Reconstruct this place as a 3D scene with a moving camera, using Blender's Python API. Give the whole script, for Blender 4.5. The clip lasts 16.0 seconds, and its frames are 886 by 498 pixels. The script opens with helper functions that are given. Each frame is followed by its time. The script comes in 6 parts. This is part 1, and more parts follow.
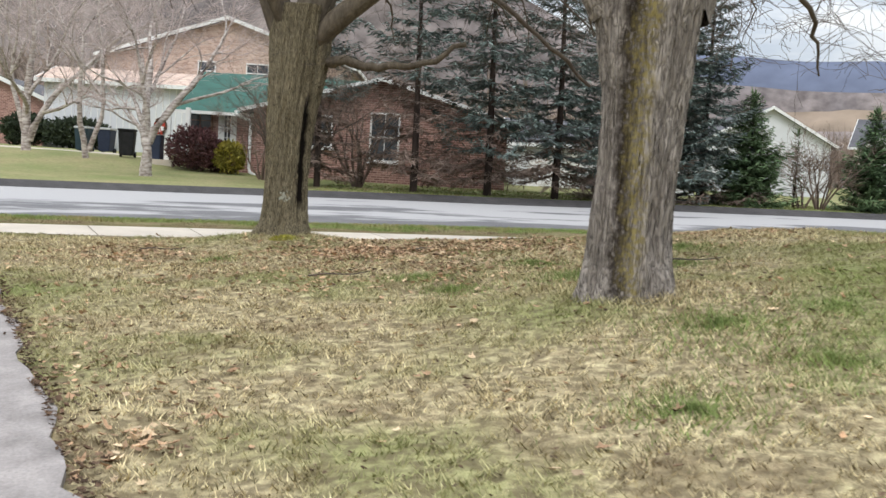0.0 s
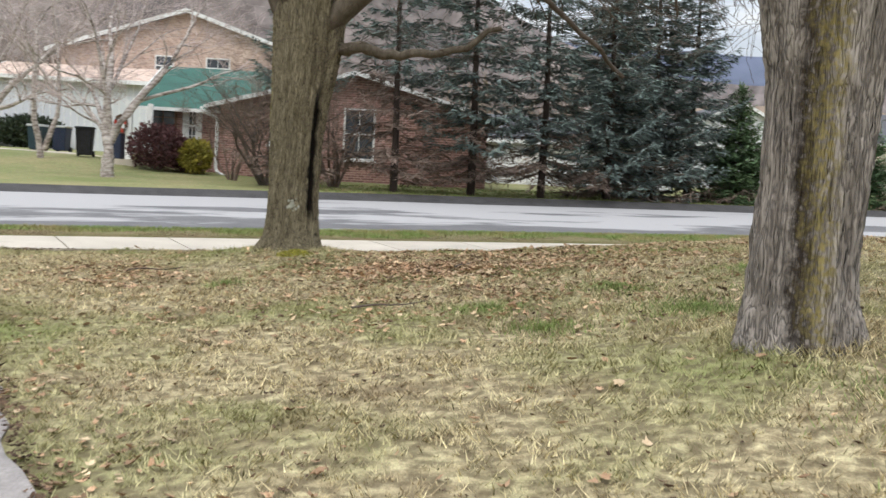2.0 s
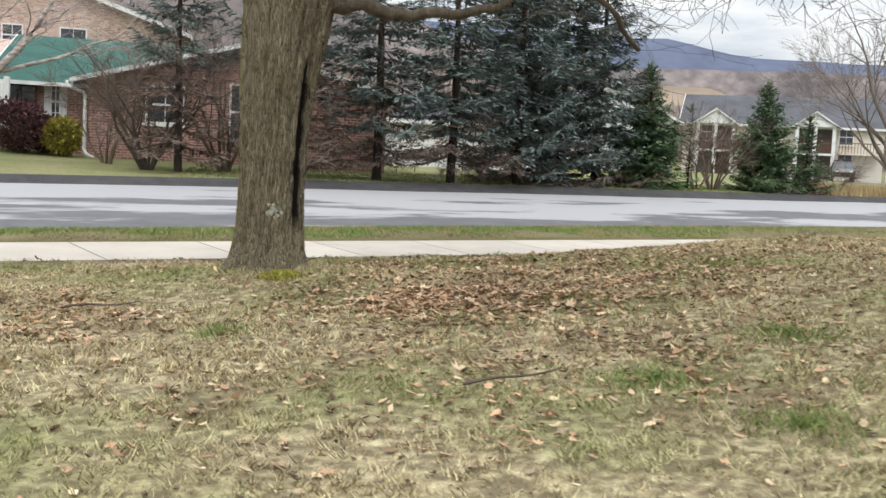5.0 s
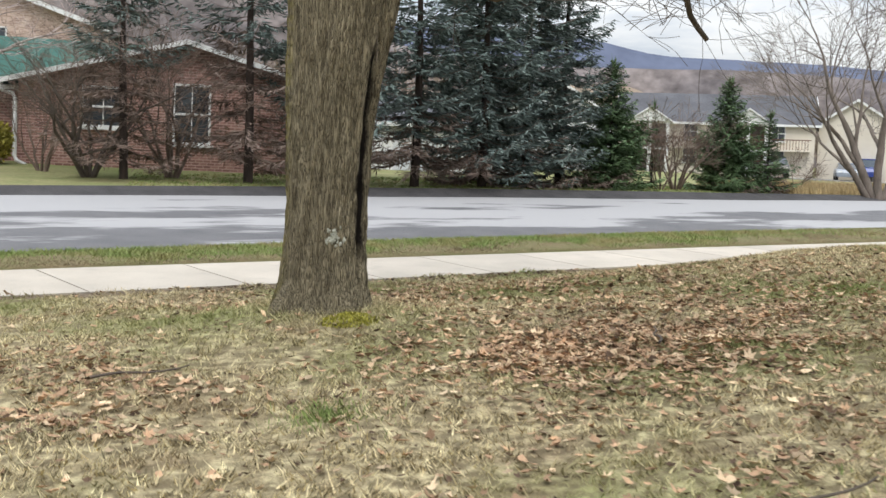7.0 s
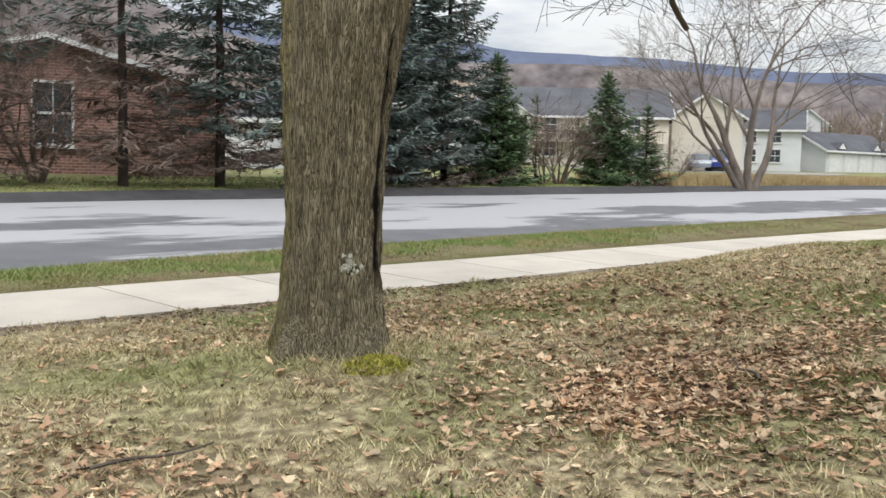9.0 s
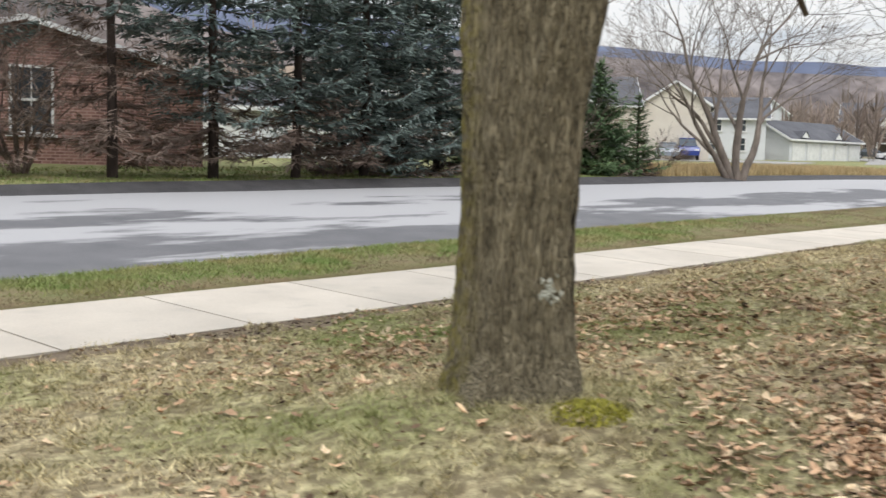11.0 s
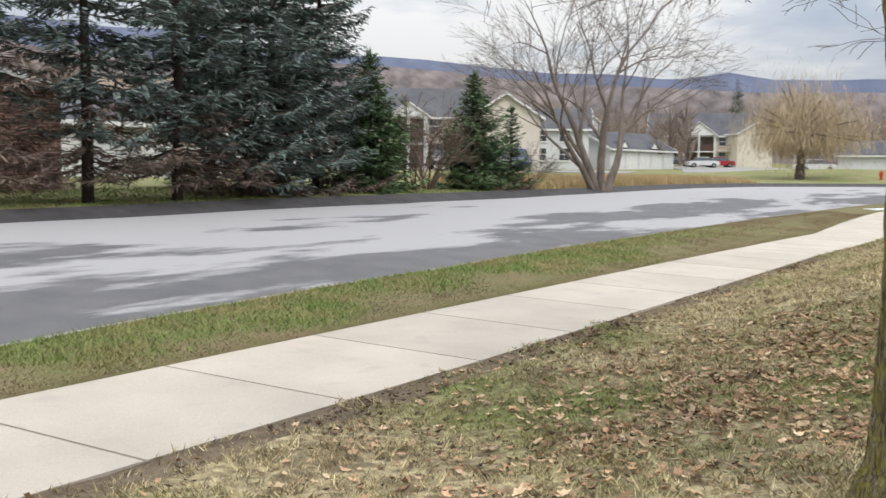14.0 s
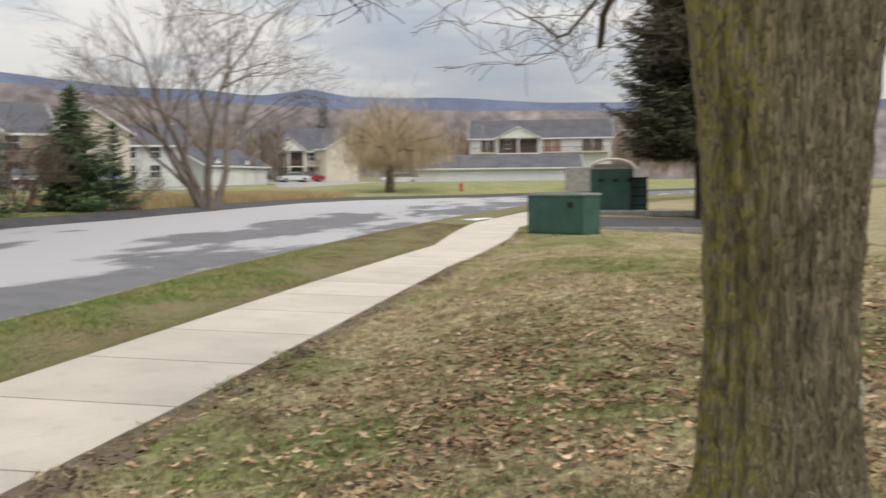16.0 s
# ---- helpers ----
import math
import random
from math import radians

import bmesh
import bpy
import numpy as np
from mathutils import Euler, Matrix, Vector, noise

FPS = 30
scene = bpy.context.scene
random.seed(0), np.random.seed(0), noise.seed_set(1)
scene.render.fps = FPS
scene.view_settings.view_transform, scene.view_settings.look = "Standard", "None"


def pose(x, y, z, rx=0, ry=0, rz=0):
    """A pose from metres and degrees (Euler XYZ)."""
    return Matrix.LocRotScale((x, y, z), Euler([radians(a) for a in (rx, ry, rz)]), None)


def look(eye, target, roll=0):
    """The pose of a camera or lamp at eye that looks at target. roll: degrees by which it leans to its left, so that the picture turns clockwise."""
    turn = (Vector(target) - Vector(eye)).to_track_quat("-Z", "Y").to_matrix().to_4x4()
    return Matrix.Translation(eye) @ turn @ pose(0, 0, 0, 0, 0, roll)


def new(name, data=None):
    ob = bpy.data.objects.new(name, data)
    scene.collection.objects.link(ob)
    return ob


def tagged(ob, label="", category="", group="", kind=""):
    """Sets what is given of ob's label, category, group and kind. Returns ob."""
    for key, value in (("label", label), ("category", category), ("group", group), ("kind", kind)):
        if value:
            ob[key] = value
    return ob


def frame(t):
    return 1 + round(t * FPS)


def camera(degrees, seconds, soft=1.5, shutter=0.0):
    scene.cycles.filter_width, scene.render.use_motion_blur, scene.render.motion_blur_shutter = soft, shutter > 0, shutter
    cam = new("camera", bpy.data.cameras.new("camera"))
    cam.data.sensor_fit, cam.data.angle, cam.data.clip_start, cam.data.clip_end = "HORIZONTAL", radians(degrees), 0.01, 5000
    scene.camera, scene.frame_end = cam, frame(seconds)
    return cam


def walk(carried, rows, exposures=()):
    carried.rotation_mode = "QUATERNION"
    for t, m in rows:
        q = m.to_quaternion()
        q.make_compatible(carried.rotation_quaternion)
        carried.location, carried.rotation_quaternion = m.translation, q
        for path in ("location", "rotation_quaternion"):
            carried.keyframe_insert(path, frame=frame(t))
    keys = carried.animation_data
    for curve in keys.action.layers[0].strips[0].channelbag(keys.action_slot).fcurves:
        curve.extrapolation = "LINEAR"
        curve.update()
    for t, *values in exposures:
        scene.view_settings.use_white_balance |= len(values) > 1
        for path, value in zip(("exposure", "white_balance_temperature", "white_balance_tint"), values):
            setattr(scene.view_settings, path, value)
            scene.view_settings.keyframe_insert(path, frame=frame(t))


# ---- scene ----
cam = camera(45.9, 16.0, shutter=0.4)
PATH = [
    (0, (0.041, -0.091, 1.043), (0.037, 1.905, 0.919), 3.4),
    (0.5, (-0.142, 0.366, 1.06), (-0.156, 2.361, 0.931), 3.3),
    (1, (-0.381, 0.793, 1.072), (-0.375, 2.788, 0.932), 3.1),
    (1.5, (-0.584, 1.184, 1.068), (-0.574, 3.179, 0.935), 3.0),
    (2, (-0.84, 1.639, 1.097), (-0.756, 3.633, 0.97), 3.0),
    (2.5, (-1.061, 2.07, 1.111), (-0.846, 4.055, 0.995), 2.9),
    (3, (-1.26, 2.505, 1.135), (-0.952, 4.478, 1.023), 2.8),
    (3.5, (-1.503, 2.946, 1.164), (-1.126, 4.905, 1.034), 2.8),
    (4, (-1.709, 3.361, 1.179), (-1.361, 5.327, 1.051), 2.9),
    (4.5, (-1.974, 3.862, 1.194), (-1.609, 5.823, 1.051), 3.0),
    (5, (-2.202, 4.334, 1.186), (-1.838, 6.295, 1.032), 3.0),
    (5.2, (-2.278, 4.501, 1.213), (-1.913, 6.461, 1.055), 3.1),
    (7.3, (-3.184, 6.501, 1.234), (-2.642, 8.42, 1.091), 2.0),
    (7.5, (-3.252, 6.649, 1.258), (-2.686, 8.563, 1.12), 1.8),
    (8, (-3.434, 7.03, 1.278), (-2.792, 8.919, 1.136), 1.6),
    (8.2, (-3.502, 7.176, 1.279), (-2.842, 9.058, 1.13), 1.5),
    (10.3, (-4.204, 8.441, 1.333), (-3.28, 10.21, 1.202), 1.6),
    (10.5, (-4.29, 8.606, 1.359), (-3.375, 10.379, 1.219), 1.5),
    (11, (-4.475, 8.999, 1.349), (-3.621, 10.8, 1.177), 1.5),
    (11.5, (-4.777, 9.388, 1.35), (-3.97, 11.211, 1.197), 1.5),
    (12, (-5.003, 9.791, 1.374), (-4.183, 11.608, 1.219), 1.3),
    (12.5, (-5.189, 10.244, 1.401), (-4.306, 12.033, 1.261), 1.1),
    (13, (-5.376, 10.654, 1.418), (-4.384, 12.386, 1.284), 0.9),
    (13.5, (-5.474, 11.064, 1.415), (-4.411, 12.753, 1.281), 0.8),
    (14, (-5.622, 11.45, 1.434), (-4.459, 13.07, 1.291), 0.6),
    (14.5, (-5.709, 11.823, 1.456), (-4.455, 13.373, 1.306), 0.5),
    (15, (-5.719, 12.122, 1.473), (-4.367, 13.59, 1.334), 0.3),
    (15.5, (-5.777, 12.263, 1.479), (-4.266, 13.568, 1.352), -0.0),
    (16, (-5.85, 12.346, 1.498), (-4.159, 13.408, 1.384), -0.6),
]
walk(cam, [(t, look(e, g, r)) for t, e, g, r in PATH],
     exposures=((0, -0.05, 6500, 10), (8, -0.05, 6500, 10), (10.4, -0.27, 6550, 11), (11.2, -0.1, 6550, 11), (14, -0.17, 6600, 11.5), (16, -0.36, 6900, 12)))

# world, sun, exposure
W = bpy.data.worlds.new("world")
scene.world = W
W.use_nodes = True
nt = W.node_tree
nt.nodes.clear()
w_out = nt.nodes.new("ShaderNodeOutputWorld")
w_bg = nt.nodes.new("ShaderNodeBackground")
w_sky = nt.nodes.new("ShaderNodeTexSky")
w_sky.sky_type = "NISHITA"
w_sky.sun_disc = False
w_sky.sun_elevation = radians(38)
w_sky.sun_rotation = radians(200)
w_tc = nt.nodes.new("ShaderNodeTexCoord")
w_map = nt.nodes.new("ShaderNodeMapping")
w_map.inputs["Scale"].default_value = (1.0, 1.0, 4.2)
w_no = nt.nodes.new("ShaderNodeTexNoise")
w_no.inputs["Scale"].default_value = 3.2
w_no.inputs["Detail"].default_value = 7.0
w_no.inputs["Roughness"].default_value = 0.55
w_ramp = nt.nodes.new("ShaderNodeValToRGB")
w_ramp.color_ramp.elements[0].position = 0.34
w_ramp.color_ramp.elements[0].color = (5.2, 6.1, 7.4, 1)
w_ramp.color_ramp.elements[1].position = 0.58
w_ramp.color_ramp.elements[1].color = (10.6, 10.7, 10.7, 1)
e = w_ramp.color_ramp.elements.new(0.48)
e.color = (7.2, 7.8, 8.6, 1)
w_mix = nt.nodes.new("ShaderNodeMixRGB")
w_mix.inputs[0].default_value = 0.88
nt.links.new(w_tc.outputs["Generated"], w_map.inputs["Vector"])
nt.links.new(w_map.outputs["Vector"], w_no.inputs["Vector"])
nt.links.new(w_no.outputs["Fac"], w_ramp.inputs["Fac"])
nt.links.new(w_sky.outputs["Color"], w_mix.inputs[1])
nt.links.new(w_ramp.outputs["Color"], w_mix.inputs[2])
# an overcast sky is about three times as bright overhead as at the horizon
w_sep = nt.nodes.new("ShaderNodeSeparateXYZ")
w_grad = nt.nodes.new("ShaderNodeMapRange")
w_grad.inputs[3].default_value, w_grad.inputs[4].default_value = 0.68, 3.1
w_mul = nt.nodes.new("ShaderNodeMixRGB")
w_mul.blend_type = "MULTIPLY"
w_mul.inputs[0].default_value = 1.0
nt.links.new(w_tc.outputs["Generated"], w_sep.inputs[0])
nt.links.new(w_sep.outputs["Z"], w_grad.inputs[0])
nt.links.new(w_mix.outputs["Color"], w_mul.inputs[1])
nt.links.new(w_grad.outputs[0], w_mul.inputs[2])
nt.links.new(w_mul.outputs["Color"], w_bg.inputs["Color"])
w_bg.inputs["Strength"].default_value = 0.1
nt.links.new(w_bg.outputs["Background"], w_out.inputs["Surface"])

sun_data = bpy.data.lights.new("sun", "SUN")
sun_data.energy = 1.3
sun_data.angle = radians(18)
sun_data.color = (1.0, 0.96, 0.9)
sun = new("sun", sun_data)
sun.matrix_world = look((0, 0, 40), (0 + 8, 30, 0))

# ---------------------------------------------------------------- materials


def mat(name, base, dark=None, scale=8.0, rough=0.8, metal=0.0, bump=0.2, bump_scale=None, stretch=(1, 1, 1), fine=None, fine_amt=0.25, spec=0.3, island=0.0, rand=0.0):
    """Two-scale noise colour, bump, optional random shift for each island or object."""
    m = bpy.data.materials.new(name)
    m.use_nodes = True
    n, l = m.node_tree.nodes, m.node_tree.links
    b = n["Principled BSDF"]
    b.inputs["Roughness"].default_value = rough
    b.inputs["Metallic"].default_value = metal
    b.inputs["Specular IOR Level"].default_value = spec
    dark = dark or tuple(c * 0.7 for c in base)
    tc = n.new("ShaderNodeTexCoord")
    mp = n.new("ShaderNodeMapping")
    mp.inputs["Scale"].default_value = stretch
    l.new(tc.outputs["Object"], mp.inputs["Vector"])
    n1 = n.new("ShaderNodeTexNoise")
    n1.inputs["Scale"].default_value = scale
    n1.inputs["Detail"].default_value = 6
    l.new(mp.outputs["Vector"], n1.inputs["Vector"])
    r1 = n.new("ShaderNodeValToRGB")
    r1.color_ramp.elements[0].position, r1.color_ramp.elements[1].position = 0.33, 0.67
    r1.color_ramp.elements[0].color = (*dark, 1)
    r1.color_ramp.elements[1].color = (*base, 1)
    l.new(n1.outputs["Fac"], r1.inputs["Fac"])
    n2 = n.new("ShaderNodeTexNoise")
    n2.inputs["Scale"].default_value = fine or scale * 7
    n2.inputs["Detail"].default_value = 4
    l.new(mp.outputs["Vector"], n2.inputs["Vector"])
    mx = n.new("ShaderNodeMixRGB")
    mx.blend_type = "OVERLAY"
    mx.inputs[0].default_value = fine_amt
    l.new(r1.outputs["Color"], mx.inputs[1])
    l.new(n2.outputs["Fac"], mx.inputs[2])
    col = mx.outputs["Color"]
    if island or rand:
        src = n.new("ShaderNodeNewGeometry").outputs["Random Per Island"] if island else n.new("ShaderNodeObjectInfo").outputs["Random"]
        mr = n.new("ShaderNodeMapRange")
        a = island or rand
        mr.inputs[3].default_value, mr.inputs[4].default_value = 1 - a, 1 + a
        l.new(src, mr.inputs[0])
        hs = n.new("ShaderNodeHueSaturation")
        l.new(mr.outputs[0], hs.inputs["Value"])
        l.new(col, hs.inputs["Color"])
        col = hs.outputs["Color"]
    l.new(col, b.inputs["Base Color"])
    if bump:
        bp = n.new("ShaderNodeBump")
        bp.inputs["Strength"].default_value = bump
        bp.inputs["Distance"].default_value = 0.02
        n3 = n2
        if bump_scale:
            n3 = n.new("ShaderNodeTexNoise")
            n3.inputs["Scale"].default_value = bump_scale
            n3.inputs["Detail"].default_value = 5
            l.new(mp.outputs["Vector"], n3.inputs["Vector"])
        l.new(n3.outputs["Fac"], bp.inputs["Height"])
        l.new(bp.outputs["Normal"], b.inputs["Normal"])
    return m


def add_layer(m, colour, scale, lo, hi, stretch=(1, 1, 1), detail=5, offset=(0, 0, 0), amount=1.0):
    """A patchy second layer of colour over a material's base colour."""
    n, l = m.node_tree.nodes, m.node_tree.links
    b = n["Principled BSDF"]
    old = b.inputs["Base Color"].links[0].from_socket
    tc = n.new("ShaderNodeTexCoord")
    mp = n.new("ShaderNodeMapping")
    mp.inputs["Scale"].default_value = stretch
    mp.inputs["Location"].default_value = offset
    l.new(tc.outputs["Object"], mp.inputs["Vector"])
    no = n.new("ShaderNodeTexNoise")
    no.inputs["Scale"].default_value = scale
    no.inputs["Detail"].default_value = detail
    l.new(mp.outputs["Vector"], no.inputs["Vector"])
    mr = n.new("ShaderNodeMapRange")
    mr.inputs[1].default_value, mr.inputs[2].default_value = lo, hi
    mr.inputs[4].default_value = amount
    l.new(no.outputs["Fac"], mr.inputs[0])
    mx = n.new("ShaderNodeMixRGB")
    l.new(mr.outputs[0], mx.inputs[0])
    l.new(old, mx.inputs[1])
    mx.inputs[2].default_value = (*colour, 1)
    l.new(mx.outputs["Color"], b.inputs["Base Color"])
    return m


def one_side(m, colour, way, lo, hi):
    """Moss that grows on the side of a trunk that faces one way, broken up by noise."""
    n, l = m.node_tree.nodes, m.node_tree.links
    b = n["Principled BSDF"]
    old = b.inputs["Base Color"].links[0].from_socket
    tc = n.new("ShaderNodeTexCoord")
    dot = n.new("ShaderNodeVectorMath")
    dot.operation = "DOT_PRODUCT"
    dot.inputs[1].default_value = (*way, 0)
    l.new(tc.outputs["Object"], dot.inputs[0])
    mr = n.new("ShaderNodeMapRange")
    mr.inputs[1].default_value, mr.inputs[2].default_value = lo, hi
    l.new(dot.outputs["Value"], mr.inputs[0])
    no = n.new("ShaderNodeTexNoise")
    no.inputs["Scale"].default_value = 22
    no.inputs["Detail"].default_value = 6
    l.new(tc.outputs["Object"], no.inputs["Vector"])
    m2 = n.new("ShaderNodeMapRange")
    m2.inputs[1].default_value, m2.inputs[2].default_value = 0.4, 0.6
    l.new(no.outputs["Fac"], m2.inputs[0])
    mul = n.new("ShaderNodeMath")
    mul.operation = "MULTIPLY"
    l.new(mr.outputs[0], mul.inputs[0])
    l.new(m2.outputs[0], mul.inputs[1])
    mx = n.new("ShaderNodeMixRGB")
    l.new(mul.outputs[0], mx.inputs[0])
    l.new(old, mx.inputs[1])
    mx.inputs[2].default_value = (*colour, 1)
    l.new(mx.outputs["Color"], b.inputs["Base Color"])


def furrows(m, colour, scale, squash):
    """A net of furrows between long bark plates: relief, with their shade painted dark."""
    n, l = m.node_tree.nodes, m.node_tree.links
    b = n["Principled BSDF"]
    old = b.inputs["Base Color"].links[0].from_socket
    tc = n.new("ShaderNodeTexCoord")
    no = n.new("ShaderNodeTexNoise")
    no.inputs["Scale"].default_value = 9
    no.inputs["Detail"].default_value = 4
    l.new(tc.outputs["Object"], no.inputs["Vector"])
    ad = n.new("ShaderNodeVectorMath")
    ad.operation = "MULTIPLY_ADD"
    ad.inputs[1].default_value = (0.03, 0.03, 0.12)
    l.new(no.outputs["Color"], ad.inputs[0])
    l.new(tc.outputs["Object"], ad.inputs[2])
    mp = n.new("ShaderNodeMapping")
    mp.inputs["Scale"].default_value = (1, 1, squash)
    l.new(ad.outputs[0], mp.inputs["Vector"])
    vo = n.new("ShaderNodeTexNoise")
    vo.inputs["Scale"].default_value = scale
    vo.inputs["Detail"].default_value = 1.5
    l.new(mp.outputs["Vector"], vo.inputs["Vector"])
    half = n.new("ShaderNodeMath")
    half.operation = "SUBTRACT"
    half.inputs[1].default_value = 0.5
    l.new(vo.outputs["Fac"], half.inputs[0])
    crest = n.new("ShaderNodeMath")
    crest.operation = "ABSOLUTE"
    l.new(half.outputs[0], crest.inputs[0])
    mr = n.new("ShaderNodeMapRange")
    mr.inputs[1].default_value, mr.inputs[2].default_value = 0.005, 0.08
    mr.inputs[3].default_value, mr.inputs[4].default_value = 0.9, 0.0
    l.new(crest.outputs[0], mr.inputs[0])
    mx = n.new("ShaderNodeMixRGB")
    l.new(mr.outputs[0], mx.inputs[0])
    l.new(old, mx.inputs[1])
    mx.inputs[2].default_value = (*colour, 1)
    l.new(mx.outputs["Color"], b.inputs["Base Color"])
    bp = n.new("ShaderNodeBump")
    bp.inputs["Strength"].default_value = 1.0
    bp.inputs["Distance"].default_value = 0.05
    l.new(crest.outputs[0], bp.inputs["Height"])
    old_n = b.inputs["Normal"].links[0].from_socket
    l.new(old_n, bp.inputs["Normal"])
    l.new(bp.outputs["Normal"], b.inputs["Normal"])


def band(m, colour, x0, x1, soft, angle=-math.pi / 2, wander=0.36, z0=-1.0, z1=9.0, lo=0.4, hi=0.6):
    """A ragged upright streak on the side of a trunk that faces the given angle."""
    n, l = m.node_tree.nodes, m.node_tree.links
    b = n["Principled BSDF"]
    old = b.inputs["Base Color"].links[0].from_socket
    tc = n.new("ShaderNodeTexCoord")
    mp = n.new("ShaderNodeMapping")
    mp.inputs["Rotation"].default_value = (0, 0, -math.pi / 2 - angle)
    l.new(tc.outputs["Object"], mp.inputs["Vector"])
    sp = n.new("ShaderNodeSeparateXYZ")
    l.new(mp.outputs["Vector"], sp.inputs[0])
    no = n.new("ShaderNodeTexNoise")
    no.inputs["Scale"].default_value = 5.5
    no.inputs["Detail"].default_value = 8
    no.inputs["Roughness"].default_value = 0.7
    l.new(tc.outputs["Object"], no.inputs["Vector"])
    ma = n.new("ShaderNodeMath")
    ma.operation = "MULTIPLY_ADD"
    ma.inputs[1].default_value = wander
    l.new(no.outputs["Fac"], ma.inputs[0])
    l.new(sp.outputs["X"], ma.inputs[2])
    k = wander / 2
    masks = []
    for source, a, c in ((ma.outputs[0], x0 + k - soft / 2, x0 + k + soft / 2), (ma.outputs[0], x1 + k + soft / 2, x1 + k - soft / 2), (sp.outputs["Y"], -0.03, -0.1), (sp.outputs["Z"], z0, z0 + 0.15), (sp.outputs["Z"], z1, z1 - 0.15)):
        mr = n.new("ShaderNodeMapRange")
        mr.inputs[1].default_value, mr.inputs[2].default_value = a, c
        l.new(source, mr.inputs[0])
        masks.append(mr.outputs[0])
    no2 = n.new("ShaderNodeTexNoise")
    no2.inputs["Scale"].default_value = 30
    no2.inputs["Detail"].default_value = 5
    l.new(tc.outputs["Object"], no2.inputs["Vector"])
    m2 = n.new("ShaderNodeMapRange")
    m2.inputs[1].default_value, m2.inputs[2].default_value = lo, hi
    l.new(no2.outputs["Fac"], m2.inputs[0])
    cur = m2.outputs[0]
    for other in masks:
        mu = n.new("ShaderNodeMath")
        mu.operation = "MULTIPLY"
        l.new(cur, mu.inputs[0])
        l.new(other, mu.inputs[1])
        cur = mu.outputs[0]
    mx = n.new("ShaderNodeMixRGB")
    l.new(cur, mx.inputs[0])
    l.new(old, mx.inputs[1])
    mx.inputs[2].default_value = (*colour, 1)
    l.new(mx.outputs["Color"], b.inputs["Base Color"])


def pale_patched_road(m, colour, near, slope, turn):
    """Pale asphalt that grows towards the far side of the street, with ragged islands on the near side."""
    n, l = m.node_tree.nodes, m.node_tree.links
    b = n["Principled BSDF"]
    old = b.inputs["Base Color"].links[0].from_socket
    tc = n.new("ShaderNodeTexCoord")
    mp = n.new("ShaderNodeMapping")
    mp.inputs["Rotation"].default_value = (0, 0, -turn)
    l.new(tc.outputs["Object"], mp.inputs["Vector"])
    st = n.new("ShaderNodeMapping")
    st.inputs["Scale"].default_value = (0.16, 0.5, 0.5)
    l.new(mp.outputs["Vector"], st.inputs["Vector"])
    no = n.new("ShaderNodeTexNoise")
    no.inputs["Scale"].default_value = 1.0
    no.inputs["Detail"].default_value = 12
    no.inputs["Roughness"].default_value = 0.62
    l.new(st.outputs["Vector"], no.inputs["Vector"])
    sp = n.new("ShaderNodeSeparateXYZ")
    l.new(mp.outputs["Vector"], sp.inputs[0])
    g = n.new("ShaderNodeMapRange")
    g.inputs[1].default_value, g.inputs[2].default_value = near, near + 9
    g.inputs[3].default_value, g.inputs[4].default_value = -slope, slope
    l.new(sp.outputs["Y"], g.inputs[0])
    ad = n.new("ShaderNodeMath")
    l.new(no.outputs["Fac"], ad.inputs[0])
    l.new(g.outputs[0], ad.inputs[1])
    mr = n.new("ShaderNodeMapRange")
    mr.inputs[1].default_value, mr.inputs[2].default_value = 0.425, 0.49
    l.new(ad.outputs[0], mr.inputs[0])
    mx = n.new("ShaderNodeMixRGB")
    l.new(mr.outputs[0], mx.inputs[0])
    l.new(old, mx.inputs[1])
    mx.inputs[2].default_value = (*colour, 1)
    l.new(mx.outputs["Color"], b.inputs["Base Color"])


def brick_mat(name, base, dark, mortar):
    """Courses of brick for walls too far off to lay brick by brick."""
    m = mat(name, base, dark, scale=0.9, rough=0.9, bump=0.15)
    n, l = m.node_tree.nodes, m.node_tree.links
    b = n["Principled BSDF"]
    old = b.inputs["Base Color"].links[0].from_socket
    tc = n.new("ShaderNodeTexCoord")
    sp = n.new("ShaderNodeSeparateXYZ")
    ad = n.new("ShaderNodeMath")
    cb = n.new("ShaderNodeCombineXYZ")
    l.new(tc.outputs["Object"], sp.inputs[0])
    l.new(sp.outputs["X"], ad.inputs[0])
    l.new(sp.outputs["Y"], ad.inputs[1])
    l.new(ad.outputs[0], cb.inputs["X"])
    l.new(sp.outputs["Z"], cb.inputs["Y"])
    br = n.new("ShaderNodeTexBrick")
    br.inputs["Scale"].default_value = 1.0
    br.inputs["Brick Width"].default_value = 0.23
    br.inputs["Row Height"].default_value = 0.085
    br.inputs["Mortar Size"].default_value = 0.012
    br.inputs["Color1"].default_value = (1, 1, 1, 1)
    br.inputs["Color2"].default_value = (0.55, 0.5, 0.5, 1)
    br.inputs["Mortar"].default_value = (*mortar, 1)
    l.new(cb.outputs[0], br.inputs["Vector"])
    mx = n.new("ShaderNodeMixRGB")
    mx.blend_type = "MULTIPLY"
    mx.inputs[0].default_value = 1.0
    l.new(old, mx.inputs[1])
    l.new(br.outputs["Color"], mx.inputs[2])
    l.new(mx.outputs["Color"], b.inputs["Base Color"])
    return m


TAN, TAN2, GREEN = (0.555, 0.48, 0.288), (0.335, 0.27, 0.157), (0.24, 0.268, 0.1)


